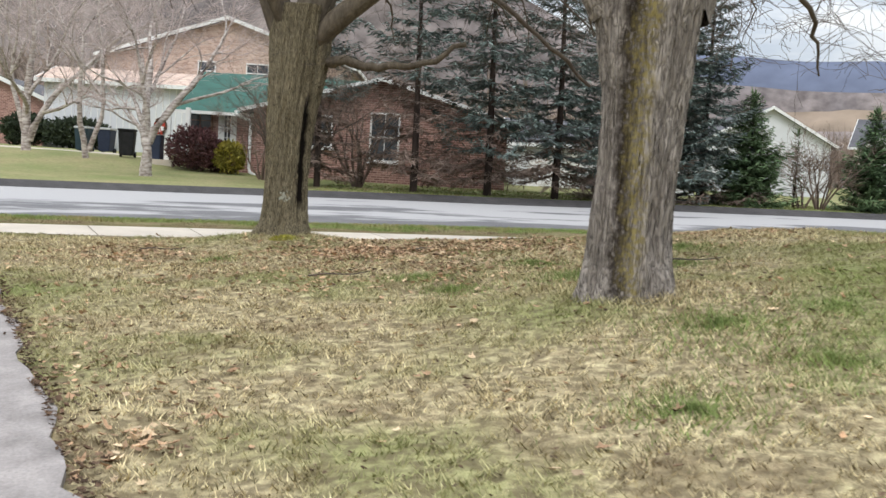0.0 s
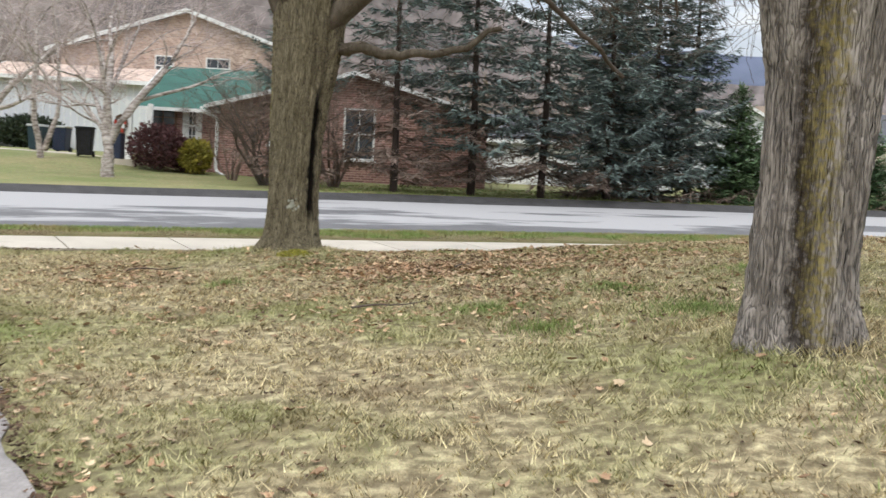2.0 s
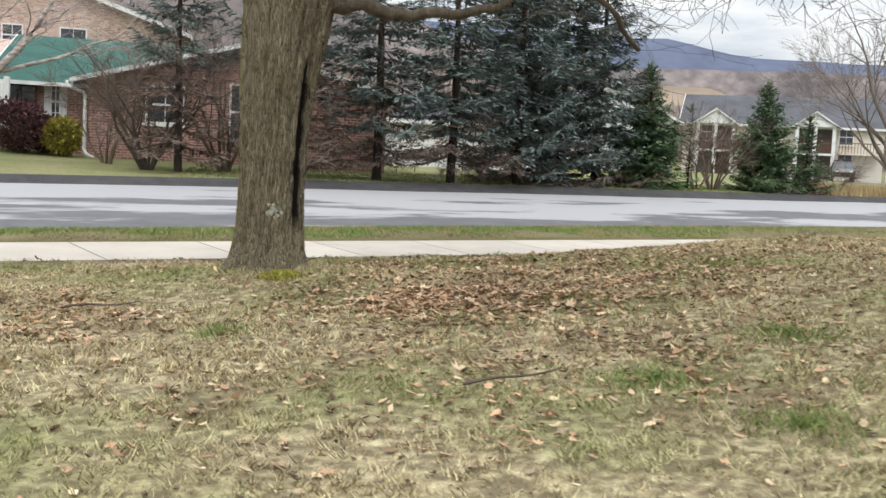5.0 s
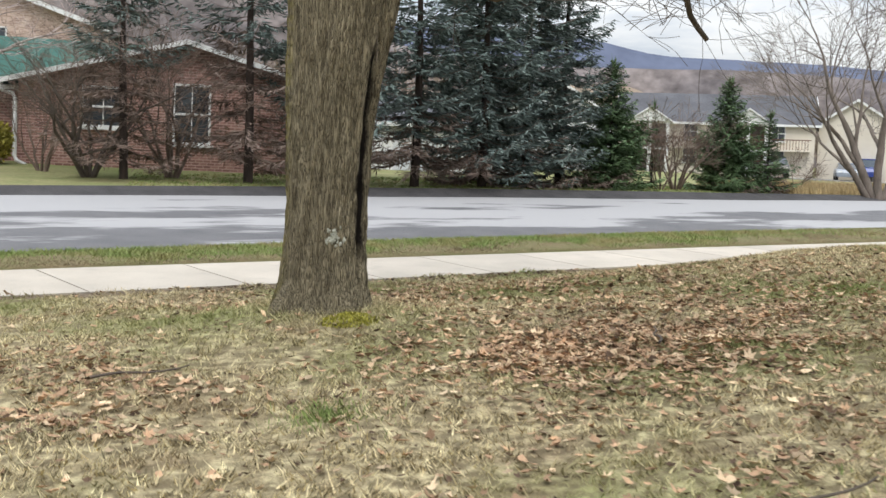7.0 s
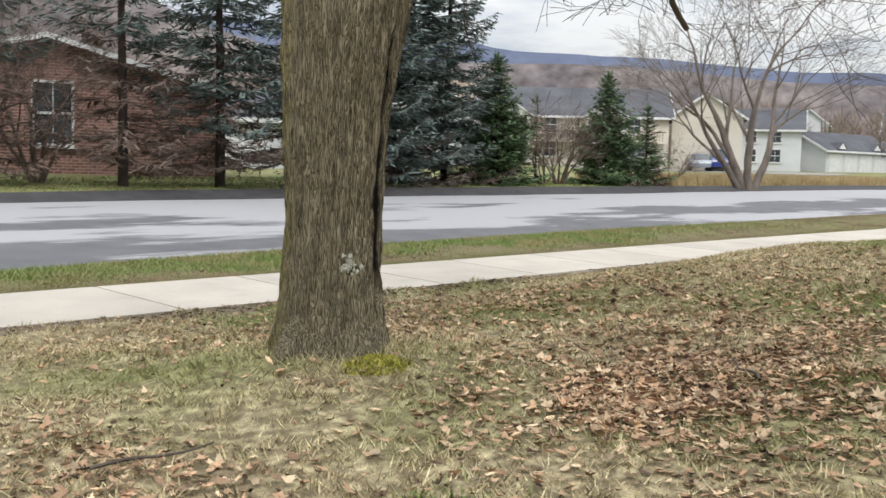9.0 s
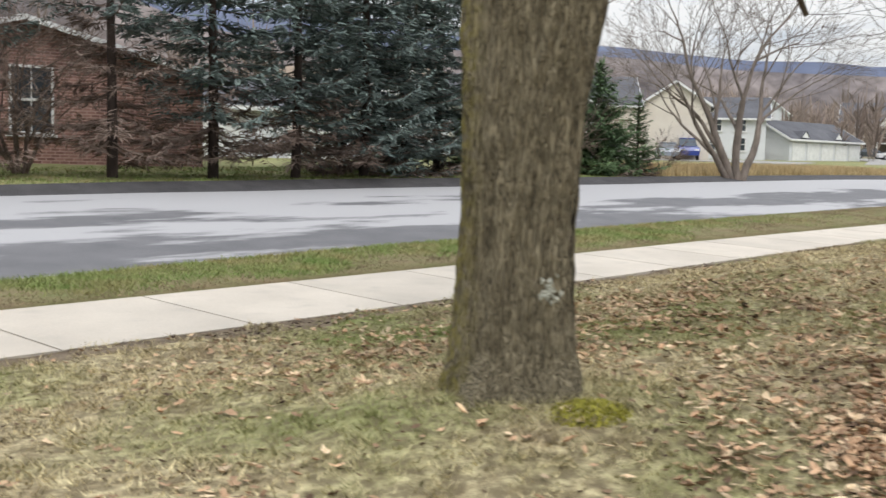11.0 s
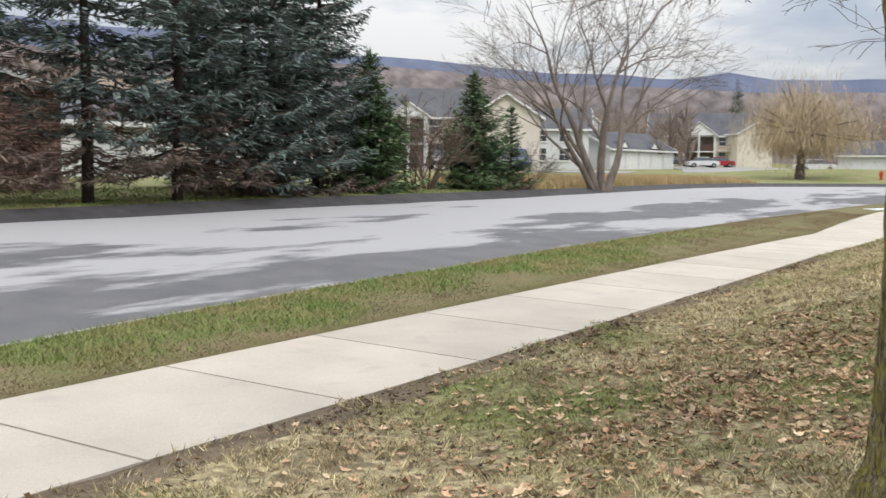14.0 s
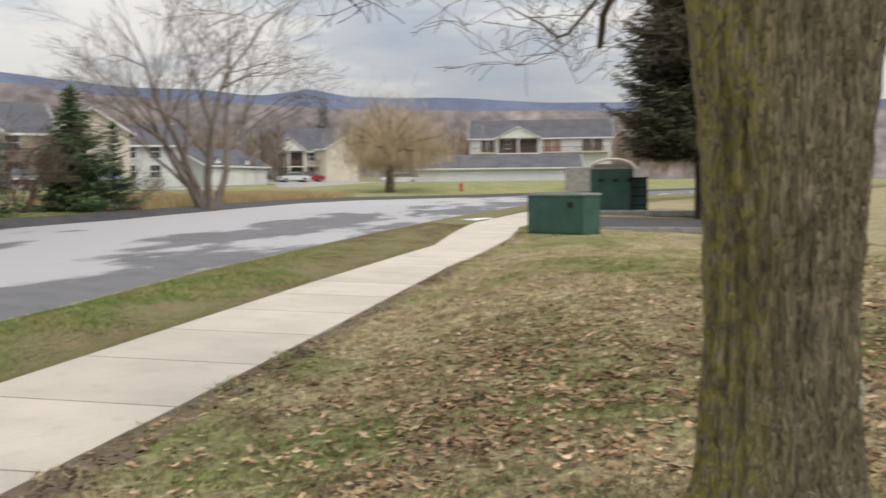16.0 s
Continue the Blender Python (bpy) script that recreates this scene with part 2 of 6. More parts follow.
def grassy(name, island, green_lo=0.465, green_hi=0.65):
    m = mat(name, TAN, TAN2, scale=11, rough=0.95, bump=0.0 if island else 0.6, fine=85, fine_amt=0.8, island=island, spec=0.1, bump_scale=45)
    add_layer(m, GREEN, 0.42, green_lo, green_hi, detail=7)
    add_layer(m, (0.2, 0.14, 0.085), 1.6, 0.54, 0.7, detail=6, offset=(4, 9, 2), amount=0.6)
    return m


M_SOIL = grassy("lawn_mat", 0.0)
add_layer(M_SOIL, (0.11, 0.085, 0.05), 13, 0.34, 0.6, detail=6, amount=0.8)
M_DIRT = mat("bare_soil", (0.22, 0.17, 0.115), (0.13, 0.1, 0.07), scale=9, rough=1, bump=0.6, fine=60, fine_amt=0.6, spec=0.1)
M_BLADE = grassy("dry_grass", 0.7)
M_VERGESOIL = mat("verge_turf", (0.15, 0.155, 0.065), (0.2, 0.155, 0.09), scale=2.0, rough=0.95, bump=0.3, fine=30, fine_amt=0.5, spec=0.1)
M_GREENGRASS = mat("green_grass", (0.23, 0.29, 0.095), (0.165, 0.215, 0.07), scale=6, rough=0.9, bump=0, island=0.4, spec=0.15)
M_LAWN2 = mat("far_lawn", (0.17, 0.195, 0.075), (0.26, 0.235, 0.12), scale=0.5, rough=0.95, bump=0.3, fine=9, fine_amt=0.4, spec=0.1)
M_VERGEDRY = mat("worn_verge", (0.3, 0.235, 0.14), (0.2, 0.155, 0.1), scale=3, rough=0.95, island=0.3, bump=0, fine_amt=0.3, spec=0.1)
M_VERGE = mat("verge_grass", (0.165, 0.25, 0.07), (0.25, 0.27, 0.105), scale=2.4, rough=0.95, island=0.3, bump=0, fine_amt=0.3, spec=0.1)
add_layer(M_VERGE, (0.32, 0.27, 0.13), 1.3, 0.47, 0.66, detail=5)
M_LEAF = mat("fallen_leaf", (0.49, 0.32, 0.195), (0.285, 0.18, 0.108), scale=1.5, rough=0.8, island=0.45, bump=0.1, fine=60, spec=0.2)
M_LEAF_DARK = mat("decayed_leaf", (0.15, 0.095, 0.06), (0.075, 0.05, 0.035), scale=1.5, rough=0.9, island=0.5, bump=0.1, fine=60, spec=0.15)
M_LEAF_PALE = mat("pale_leaf", (0.62, 0.48, 0.315), (0.43, 0.315, 0.2), scale=1.5, rough=0.8, island=0.45, bump=0.1, fine=60, spec=0.2)
M_ROAD = mat("asphalt", (0.135, 0.131, 0.134), (0.1, 0.098, 0.101), scale=1.5, rough=0.75, bump=0.25, fine=90, fine_amt=0.35, spec=0.4)
pale_patched_road(M_ROAD, (0.347, 0.338, 0.336), 20.0, 0.11, 0.37)
M_BERM = mat("dark_asphalt", (0.075, 0.07, 0.07), (0.05, 0.047, 0.047), scale=2, rough=0.9, bump=0.5, fine=60, fine_amt=0.3)
M_CONC = mat("pale_concrete", (0.52, 0.462, 0.385), (0.44, 0.39, 0.325), scale=1.1, rough=0.85, bump=0.12, fine=70, fine_amt=0.2, rand=0.06)
add_layer(M_CONC, (0.38, 0.34, 0.29), 3.5, 0.56, 0.72, detail=8, amount=0.5)
M_CURB = mat("kerb_concrete", (0.34, 0.33, 0.31), (0.22, 0.21, 0.19), scale=3, rough=0.9, bump=0.3)
M_WALKWAY = mat("old_path", (0.33, 0.3, 0.285), (0.22, 0.2, 0.19), scale=4.5, rough=0.9, bump=0.35, fine=55, fine_amt=0.35)
M_BARK = mat("grey_bark", (0.31, 0.265, 0.175), (0.235, 0.2, 0.132), scale=5, rough=0.95, bump=1.0, bump_scale=34, stretch=(1, 1, 0.14), fine=70, fine_amt=0.4, spec=0.1)
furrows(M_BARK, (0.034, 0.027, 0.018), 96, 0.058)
one_side(M_BARK, (0.3, 0.26, 0.055), (-0.8, 0.6), 0.12, 0.36)
M_BARK_A = M_BARK.copy()
# Dark scar, with the shade of its groove painted in.
band(M_BARK_A, (0.014, 0.011, 0.009), -0.045, 0.055, 0.03, 5.6, 0.1, 0.42, 1.95, 0.0, 0.3)
M_BARKB = mat("furrowed_bark", (0.37, 0.33, 0.29), (0.2, 0.175, 0.15), scale=12, rough=0.95, bump=1.0, bump_scale=26, stretch=(1, 1, 0.16), fine=60, fine_amt=0.5, spec=0.1)
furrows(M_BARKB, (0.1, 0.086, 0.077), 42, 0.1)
# Shade of the trunk's crevice, painted as a ragged dark streak.
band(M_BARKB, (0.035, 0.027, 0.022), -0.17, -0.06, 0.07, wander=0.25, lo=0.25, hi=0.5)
band(M_BARKB, (0.25, 0.205, 0.085), -0.1, 0.03, 0.08, wander=0.3, lo=0.38, hi=0.6)
M_MOSS = mat("moss", (0.42, 0.39, 0.075), (0.25, 0.235, 0.05), scale=14, rough=1, bump=0.7, fine=70, fine_amt=0.4, island=0.3, spec=0.05)
M_LICHEN = mat("lichen", (0.46, 0.46, 0.38), (0.3, 0.3, 0.24), scale=40, rough=1, bump=0.4)
M_TWIG = mat("bare_twig", (0.125, 0.1, 0.08), (0.075, 0.06, 0.048), scale=4, rough=0.9, bump=0, island=0.2)
# Brown of the far woods, paled in colour for the mist before them.
M_TWIG_FAR = mat("brown_woods", (0.33, 0.26, 0.215), (0.2, 0.16, 0.135), scale=0.05, rough=1, bump=0, island=0.35, spec=0.05)
# Bark darkened in colour because the limbs stand against the sky.
M_LIMB = mat("backlit_limb_bark", (0.15, 0.125, 0.095), (0.08, 0.066, 0.05), scale=14, rough=0.95, bump=0.9, bump_scale=30, stretch=(1, 1, 0.3), fine=60, fine_amt=0.4, spec=0.1)
M_BIRCHTWIG = mat("birch_twig", (0.52, 0.43, 0.4), (0.36, 0.29, 0.27), scale=3, rough=0.9, bump=0, island=0.25)
M_BIRCH = mat("birch_bark", (0.6, 0.54, 0.5), (0.17, 0.13, 0.11), scale=5, rough=0.8, bump=0.3, stretch=(1, 1, 2.6))
M_NEEDLE = mat("blue_spruce_needles", (0.225, 0.275, 0.25), (0.085, 0.115, 0.1), scale=0.8, rough=0.85, bump=0, island=0.5, fine_amt=0.3, spec=0.25)
M_NEEDLE_G = mat("green_fir_needles", (0.15, 0.225, 0.1), (0.075, 0.125, 0.06), scale=0.8, rough=0.8, bump=0, island=0.45, fine_amt=0.3, spec=0.25)
M_NEEDLE_C = mat("dark_cedar_needles", (0.17, 0.165, 0.1), (0.085, 0.088, 0.055), scale=0.8, rough=0.85, bump=0, island=0.4, fine_amt=0.3, spec=0.15)
M_DEADTWIG = mat("dead_spruce_twigs", (0.26, 0.195, 0.16), (0.14, 0.105, 0.085), scale=0.8, rough=0.95, bump=0, island=0.35, spec=0.1)
M_PALETRUNK = mat("pale_grey_stem", (0.22, 0.18, 0.15), (0.12, 0.1, 0.082), scale=6, rough=0.95, bump=0.4, stretch=(1, 1, 0.3))
M_STRUNK = mat("spruce_bark", (0.075, 0.055, 0.045), (0.035, 0.026, 0.022), scale=4, rough=1, bump=0.6, stretch=(1, 1, 0.4))
M_WILLOW = mat("golden_willow_twigs", (0.52, 0.41, 0.27), (0.38, 0.295, 0.195), scale=0.3, rough=0.9, bump=0, island=0.3)
M_TALLGRASS = mat("straw_grass", (0.5, 0.38, 0.21), (0.34, 0.25, 0.13), scale=0.6, rough=0.95, bump=0, island=0.3)
M_BRICKWALL = brick_mat("brick_wall", (0.4, 0.235, 0.19), (0.31, 0.175, 0.145), (1.3, 1.5, 1.6))
M_TANBRICK = brick_mat("tan_brick", (0.62, 0.48, 0.4), (0.54, 0.41, 0.335), (1.0, 1.0, 1.0))
M_GROOF = mat("green_shingle", (0.036, 0.118, 0.092), (0.025, 0.085, 0.066), scale=1.2, rough=0.8, bump=0.3, fine=14, fine_amt=0.35, stretch=(1, 1, 3))
M_DROOF = mat("dark_shingle", (0.115, 0.115, 0.125), (0.08, 0.08, 0.088), scale=0.5, rough=0.9, bump=0.3, fine=6, fine_amt=0.35)
M_WHITE = mat("white_trim", (0.78, 0.78, 0.76), (0.66, 0.66, 0.64), scale=2, rough=0.55, bump=0.04, fine_amt=0.08)
M_SIDING = mat("cream_siding", (0.7, 0.64, 0.54), (0.62, 0.56, 0.47), scale=0.4, rough=0.7, bump=0.05, fine_amt=0.08)
# Dark brown that stands in for shade in porches, balconies and the arch.
M_SHADE_BROWN = mat("painted_shade_brown", (0.16, 0.13, 0.115), (0.1, 0.085, 0.075), scale=0.8, rough=0.8, bump=0.05)
M_SIDING_W = mat("pale_siding", (0.66, 0.67, 0.68), (0.58, 0.59, 0.6), scale=0.4, rough=0.7, bump=0.05, fine_amt=0.08)
M_GLASS = mat("dark_pane", (0.05, 0.06, 0.07), (0.03, 0.035, 0.04), scale=1, rough=0.08, bump=0, spec=0.8)
M_RAIL = mat("brown_rail", (0.2, 0.11, 0.07), (0.13, 0.07, 0.045), scale=2, rough=0.8, bump=0.1)
M_BOXGREEN = mat("utility_green", (0.05, 0.115, 0.09), (0.035, 0.085, 0.068), scale=2.2, rough=0.5, bump=0.05, fine_amt=0.15)
# Lid green made paler than the body to paint its top highlight.
M_BOXTOP = mat("highlight_green", (0.3, 0.36, 0.32), (0.22, 0.28, 0.25), scale=3, rough=0.6, bump=0.05)
M_DARK = mat("black_rubber", (0.025, 0.025, 0.027), (0.015, 0.015, 0.016), scale=5, rough=0.8, bump=0.1)
M_CANB = mat("navy_plastic", (0.03, 0.04, 0.075), (0.022, 0.03, 0.055), scale=3, rough=0.5, bump=0.05)
M_CANG = mat("teal_plastic", (0.035, 0.062, 0.078), (0.024, 0.045, 0.058), scale=3, rough=0.5, bump=0.05)
M_RED = mat("red_paint", (0.5, 0.06, 0.04), (0.4, 0.04, 0.03), scale=4, rough=0.5, bump=0.05)
M_CHROME = mat("dull_metal", (0.5, 0.5, 0.5), (0.4, 0.4, 0.4), scale=5, rough=0.3, metal=1.0, bump=0.05)
M_YBUSH = mat("yellow_shrub_leaf", (0.36, 0.3, 0.05), (0.2, 0.19, 0.04), scale=2, rough=0.8, bump=0, island=0.4)
M_RBUSH = mat("maroon_shrub_twig", (0.13, 0.06, 0.06), (0.075, 0.035, 0.035), scale=2, rough=0.9, bump=0, island=0.4)
M_HEDGE = mat("dark_hedge_leaf", (0.045, 0.06, 0.03), (0.025, 0.035, 0.02), scale=2, rough=0.8, bump=0, island=0.4)
M_MULCH = mat("mulch", (0.14, 0.085, 0.06), (0.08, 0.05, 0.035), scale=3, rough=1, bump=0.5)
# Distance haze is painted into the ridge's blue base colour.
M_HILL = mat("haze_blue_ridge", (0.14, 0.16, 0.22), (0.11, 0.125, 0.175), scale=0.006, rough=1, bump=0, fine=0.02, fine_amt=0.25, spec=0)
# Hillside brown also lightened to carry some haze.
M_HILL2 = mat("brown_hillside", (0.23, 0.195, 0.18), (0.13, 0.115, 0.115), scale=0.012, rough=1, bump=0, fine=0.09, fine_amt=0.95, spec=0)
M_FIELD = mat("pale_field", (0.3, 0.235, 0.175), (0.2, 0.16, 0.13), scale=0.02, rough=1, bump=0, fine=0.06, fine_amt=0.4, spec=0)

# ---------------------------------------------------------------- mesh helpers


class Geo:
    """Collects tubes and loose quads for one mesh."""

    def __init__(self):
        self.v, self.f, self.n = [], [], 0

    def put(self, verts, faces):
        self.v.append(np.asarray(verts, float).reshape(-1, 3))
        k = self.n
        self.f.extend([tuple(i + k for i in f) for f in faces])
        self.n += len(self.v[-1])

    def quads(self, q):
        q = np.asarray(q, float).reshape(-1, 4, 3)
        k = self.n
        self.v.append(q.reshape(-1, 3))
        idx = (np.arange(len(q) * 4) + k).reshape(-1, 4)
        self.f.extend(map(tuple, idx.tolist()))
        self.n += len(q) * 4

    def tris(self, q):
        q = np.asarray(q, float).reshape(-1, 3, 3)
        k = self.n
        self.v.append(q.reshape(-1, 3))
        idx = (np.arange(len(q) * 3) + k).reshape(-1, 3)
        self.f.extend(map(tuple, idx.tolist()))
        self.n += len(q) * 3

    def tube(self, pts, rad, sides=6, cap=True):
        pts = np.asarray(pts, float)
        ring, faces = [], []
        a = np.linspace(0, 2 * math.pi, sides, endpoint=False)
        ref = np.array((0.31, 0.17, 0.93))
        for i, p in enumerate(pts):
            d = pts[min(i + 1, len(pts) - 1)] - pts[max(i - 1, 0)]
            d /= np.linalg.norm(d) + 1e-9
            r = ref if abs(d @ ref) < 0.95 else np.array((1.0, 0, 0))
            u = np.cross(d, r)
            u /= np.linalg.norm(u)
            w = np.cross(d, u)
            ring.append(p + rad[i] * (np.cos(a)[:, None] * u + np.sin(a)[:, None] * w))
        for i in range(len(pts) - 1):
            for j in range(sides):
                k = (j + 1) % sides
                faces.append((i * sides + j, i * sides + k, (i + 1) * sides + k, (i + 1) * sides + j))
        if cap:
            faces.append(tuple(range((len(pts) - 1) * sides, len(pts) * sides)))
        self.put(np.concatenate(ring), faces)

    def box(self, x0, x1, y0, y1, z0, z1):
        v = [(x, y, z) for z in (z0, z1) for y in (y0, y1) for x in (x0, x1)]
        self.put(v, [(0, 2, 3, 1), (4, 5, 7, 6), (0, 1, 5, 4), (2, 6, 7, 3), (0, 4, 6, 2), (1, 3, 7, 5)])

    def mesh(self, name, material, smooth=False):
        me = bpy.data.meshes.new(name)
        if self.v:
            me.from_pydata(np.concatenate(self.v).tolist(), [], self.f)
        me.materials.append(material)
        if smooth:
            me.polygons.foreach_set("use_smooth", [True] * len(me.polygons))
        return me


def thing(name, at, label, category, group="", turn=0.0, kind=""):
    ob = new(name)
    ob.empty_display_size = 0.2
    ob.matrix_world = pose(*at, 0, 0, turn)
    return tagged(ob, label, category, group, kind)


def part(name, geo, material, parent, label="", smooth=False):
    me = geo if isinstance(geo, bpy.types.Mesh) else geo.mesh(name, material, smooth)
    ob = new(name, me)
    ob.parent = parent
    if label:
        ob["label"] = label
    return ob


def solo(name, geo, material, label, category, kind="", smooth=False, group=""):
    ob = new(name, geo.mesh(name, material, smooth))
    return tagged(ob, label, category, group, kind)


def bevel_box(name, size, at, material, parent, bevel=0.02, label="", taper=1.0):
    """A bevelled block with its base centre at the given place."""
    bm = bmesh.new()
    bmesh.ops.create_cube(bm, size=1)
    for v in bm.verts:
        k = taper if v.co.z < 0 else 1.0
        v.co = Vector((v.co.x * size[0] * k, v.co.y * size[1] * k, (v.co.z + 0.5) * size[2]))
    if bevel:
        bmesh.ops.bevel(bm, geom=bm.edges[:], offset=bevel, segments=2, affect="EDGES")
    for v in bm.verts:
        v.co += Vector(at)
    me = bpy.data.meshes.new(name)
    bm.to_mesh(me)
    bm.free()
    me.materials.append(material)
    ob = new(name, me)
    ob.parent = parent
    if label:
        ob["label"] = label
    return ob


# ---------------------------------------------------------------- ground
SW_NEAR = ((-60, -5.5), (-20, 10.2), (-7.5, 15.2), (-3.8, 16.6), (-0.7, 17.8), (3.5, 19.5), (9.4, 21.9), (12.5, 23.0), (17.5, 25.0), (22.4, 27.3), (33, 31), (60, 37))
SW_FAR = ((-60, -3.8), (-20, 11.9), (-7.3, 16.9), (-4.1, 18.2), (-1, 19.4), (3, 20.95), (6.5, 22.3), (11.1, 24.0), (13.9, 25.0), (18.3, 27.2), (23.5, 29.6), (33, 32.8), (60, 39))
ROAD_NEAR = ((-60, -2.4), (-20, 13.2), (-7.5, 18.2), (-3.8, 19.75), (-1.4, 20.95), (0.33, 21.75), (2.6, 22.7), (5.9, 24.2), (10.9, 26.2), (16.4, 28.4), (25.5, 31.7), (41.5, 37), (60, 42), (110, 44))
ROAD_FAR = ((-60, 8.5), (-20, 23.3), (-7.5, 28.6), (-4, 30.4), (-0.8, 32.1), (1.7, 33.1), (5, 34.6), (10.8, 36.7), (15.8, 38.4), (20.7, 40.6), (27.4, 44), (35, 47.6), (44, 50.6), (58, 52), (70, 52), (110, 50))


def line_y(line, x):
    return np.interp(x, [p[0] for p in line], [p[1] for p in line])


def smooth01(v):
    v = np.clip(v, 0, 1)
    return v * v * (3 - 2 * v)


def base_z(x, y):
    x, y = np.clip(x, -60, 220), np.clip(y, -30, 320)
    z = -0.744 - 0.0031 * x + 0.0407 * np.minimum(y, 39) + 0.022 * np.maximum(0, y - 39) + 0.01 * np.maximum(0, x - 60)
    return z + 0.4 * smooth01((-6 - x) / 8) * smooth01((y - 34) / 6)


def lawn_z(x, y):
    a, b = np.clip(x, -6, 4.3), np.clip(y, 3.5, 17)
    q = -0.657 + 0.141 * a + 0.1548 * b + 0.0063 * a * a - 0.0048 * a * b - 0.0065 * b * b
    far = smooth01((x - 6) / 12)
    q = q * (1 - far) + (base_z(x, y) + 0.1) * far
    # the trees stand on low root mounds
    q = q + 0.16 * np.exp(-((x + 2.05) ** 2 + (y - 13.31) ** 2) / 1.1) + 0.13 * np.exp(-((x - 1.33) ** 2 + (y - 7.06) ** 2) / 0.8)
    w = smooth01((line_y(SW_NEAR, x) - y) / 2.7)
    return (base_z(x, y) + 0.004) * (1 - w) + q * w


def far_z(x, y):
    d = y - line_y(ROAD_FAR, x)
    mound = 0.75 * smooth01((x - 62) / 14) * smooth01((d - 1) / 9) * (1 - smooth01((d - 16) / 14))
    return base_z(x, y) + 0.09 + mound


def ground_at(x, y):
    if y < line_y(SW_NEAR, x):
        return float(lawn_z(x, y))
    if y > line_y(ROAD_FAR, x):
        return float(far_z(x, y))
    return float(base_z(x, y))


def wobble(x, y):
    """Uneven turf, a few centimetres."""
    return 0.025 * np.sin(x * 2.3 + 1.7 * np.sin(y * 1.1)) * np.sin(y * 2.9 + np.sin(x * 1.7)) + 0.012 * np.sin(7.1 * x + 3 * y) * np.sin(6.3 * y - 2 * x)


def build_ground():
    xs = np.concatenate(([-3500, -900, -300, -120, -70, -50, -38, -30, -24, -20, -16], np.arange(-13, 15, 0.3), np.arange(15, 62, 1.5), np.arange(64, 200, 9), [260, 420, 900, 3500]))
    cols = []
    for x in xs:
        a, b, c, d = (float(line_y(k, x)) for k in (SW_NEAR, SW_FAR, ROAD_NEAR, ROAD_FAR))
        s = [(a - 3500, 0), (a - 500, 0), (a - 120, 0), (a - 40, 0), (a - 26, 0)]
        s += [(y, 0) for y in np.linspace(a - 21, a, 70)]
        s += [(a + 0.012, 1), ((a + b) / 2, 1), (b - 0.012, 1)]
        s += [(y, 2) for y in np.linspace(b, c, 6)]
        s += [(c + 0.012, 1), ((c + d) / 2, 1), (d - 0.3, 1)]
        s += [(y, 3) for y in np.linspace(d, d + 10, 26)]
        s += [(d + k, 3) for k in (11, 12.5, 14, 16, 18, 20, 23, 26, 30, 34, 40, 48, 60, 75, 95, 130, 200, 400, 900, 3600)]
        col = []
        for y, k in s:
            z = base_z(x, y)
            if k == 0:
                z = lawn_z(x, y) + wobble(x, y)
                z = min(z, base_z(x, y) + 0.006) if y > a - 0.2 else z
            elif k == 1:
                z = z - 0.16
            elif k == 2:
                z = z + 0.03 + 0.3 * wobble(x, y)
            else:
                z = far_z(x, y) + wobble(x, y) * 0.6
            col.append((x, y, float(z)))
        cols.append(col)
    m = len(cols[0])
    v = [p for col in cols for p in col]
    f, kinds = [], []
    for i in range(len(xs) - 1):
        for j in range(m - 1):
            f.append((i * m + j, (i + 1) * m + j, (i + 1) * m + j + 1, i * m + j + 1))
            kinds.append(3 if 73 <= j < 76 else 0 if j < 76 else 2 if j < 84 else 1)
    me = bpy.data.meshes.new("ground")
    me.from_pydata(v, [], f)
    me.materials.append(M_SOIL)
    me.materials.append(M_LAWN2)
    me.materials.append(M_VERGESOIL)
    me.materials.append(M_DIRT)
    me.polygons.foreach_set("material_index", kinds)
    me.polygons.foreach_set("use_smooth", [True] * len(f))
    return tagged(new("ground", me), "rolling winter lawn of dry tan and green grass", "ground", kind="structure")


build_ground()


def ribbon(name, lower, upper, rows, lift, thick, material, label, category, x0=-60, x1=110, step=0.75):
    """A slab between two boundary lines that follows the slope of the ground."""
    g = Geo()
    xs = np.arange(x0, x1 + 0.01, step)
    t = np.linspace(0, 1, rows + 1)
    n = rows + 1
    top = []
    for x in xs:
        a, b = float(line_y(lower, x)), float(line_y(upper, x))
        for k in t:
            y = a + (b - a) * k
            top.append((x, y, float(base_z(x, y)) + (lift(k) if callable(lift) else lift)))
    bottom = [(x, y, z - thick) for x, y, z in top]
    N = len(top)
    f = []
    for i in range(len(xs) - 1):
        for j in range(rows):
            f.append((i * n + j, (i + 1) * n + j, (i + 1) * n + j + 1, i * n + j + 1))
        for j, flip in ((0, False), (rows, True)):
            q = (i * n + j, (i + 1) * n + j, N + (i + 1) * n + j, N + i * n + j)
            f.append(q if flip else q[::-1])
    g.put(top + bottom, f)
    return solo(name, g, material, label, category, "structure", smooth=False)


ROAD_FAR_IN = tuple((x, y - 0.4 - 0.55 * float(smooth01((x + 6) / 8))) for x, y in ROAD_FAR)
ROAD_NEAR_IN = tuple((x, y + 0.13) for x, y in ROAD_NEAR)
ribbon("road", ROAD_NEAR_IN, ROAD_FAR_IN, 10, lambda k: -0.05 + 0.06 * math.sin(k * math.pi), 0.12, M_ROAD, "grey asphalt street with pale ragged patches", "road")
ribbon("kerb", ROAD_NEAR, ROAD_NEAR_IN, 1, 0.012, 0.18, M_CURB, "weathered concrete kerb along the street", "kerb")
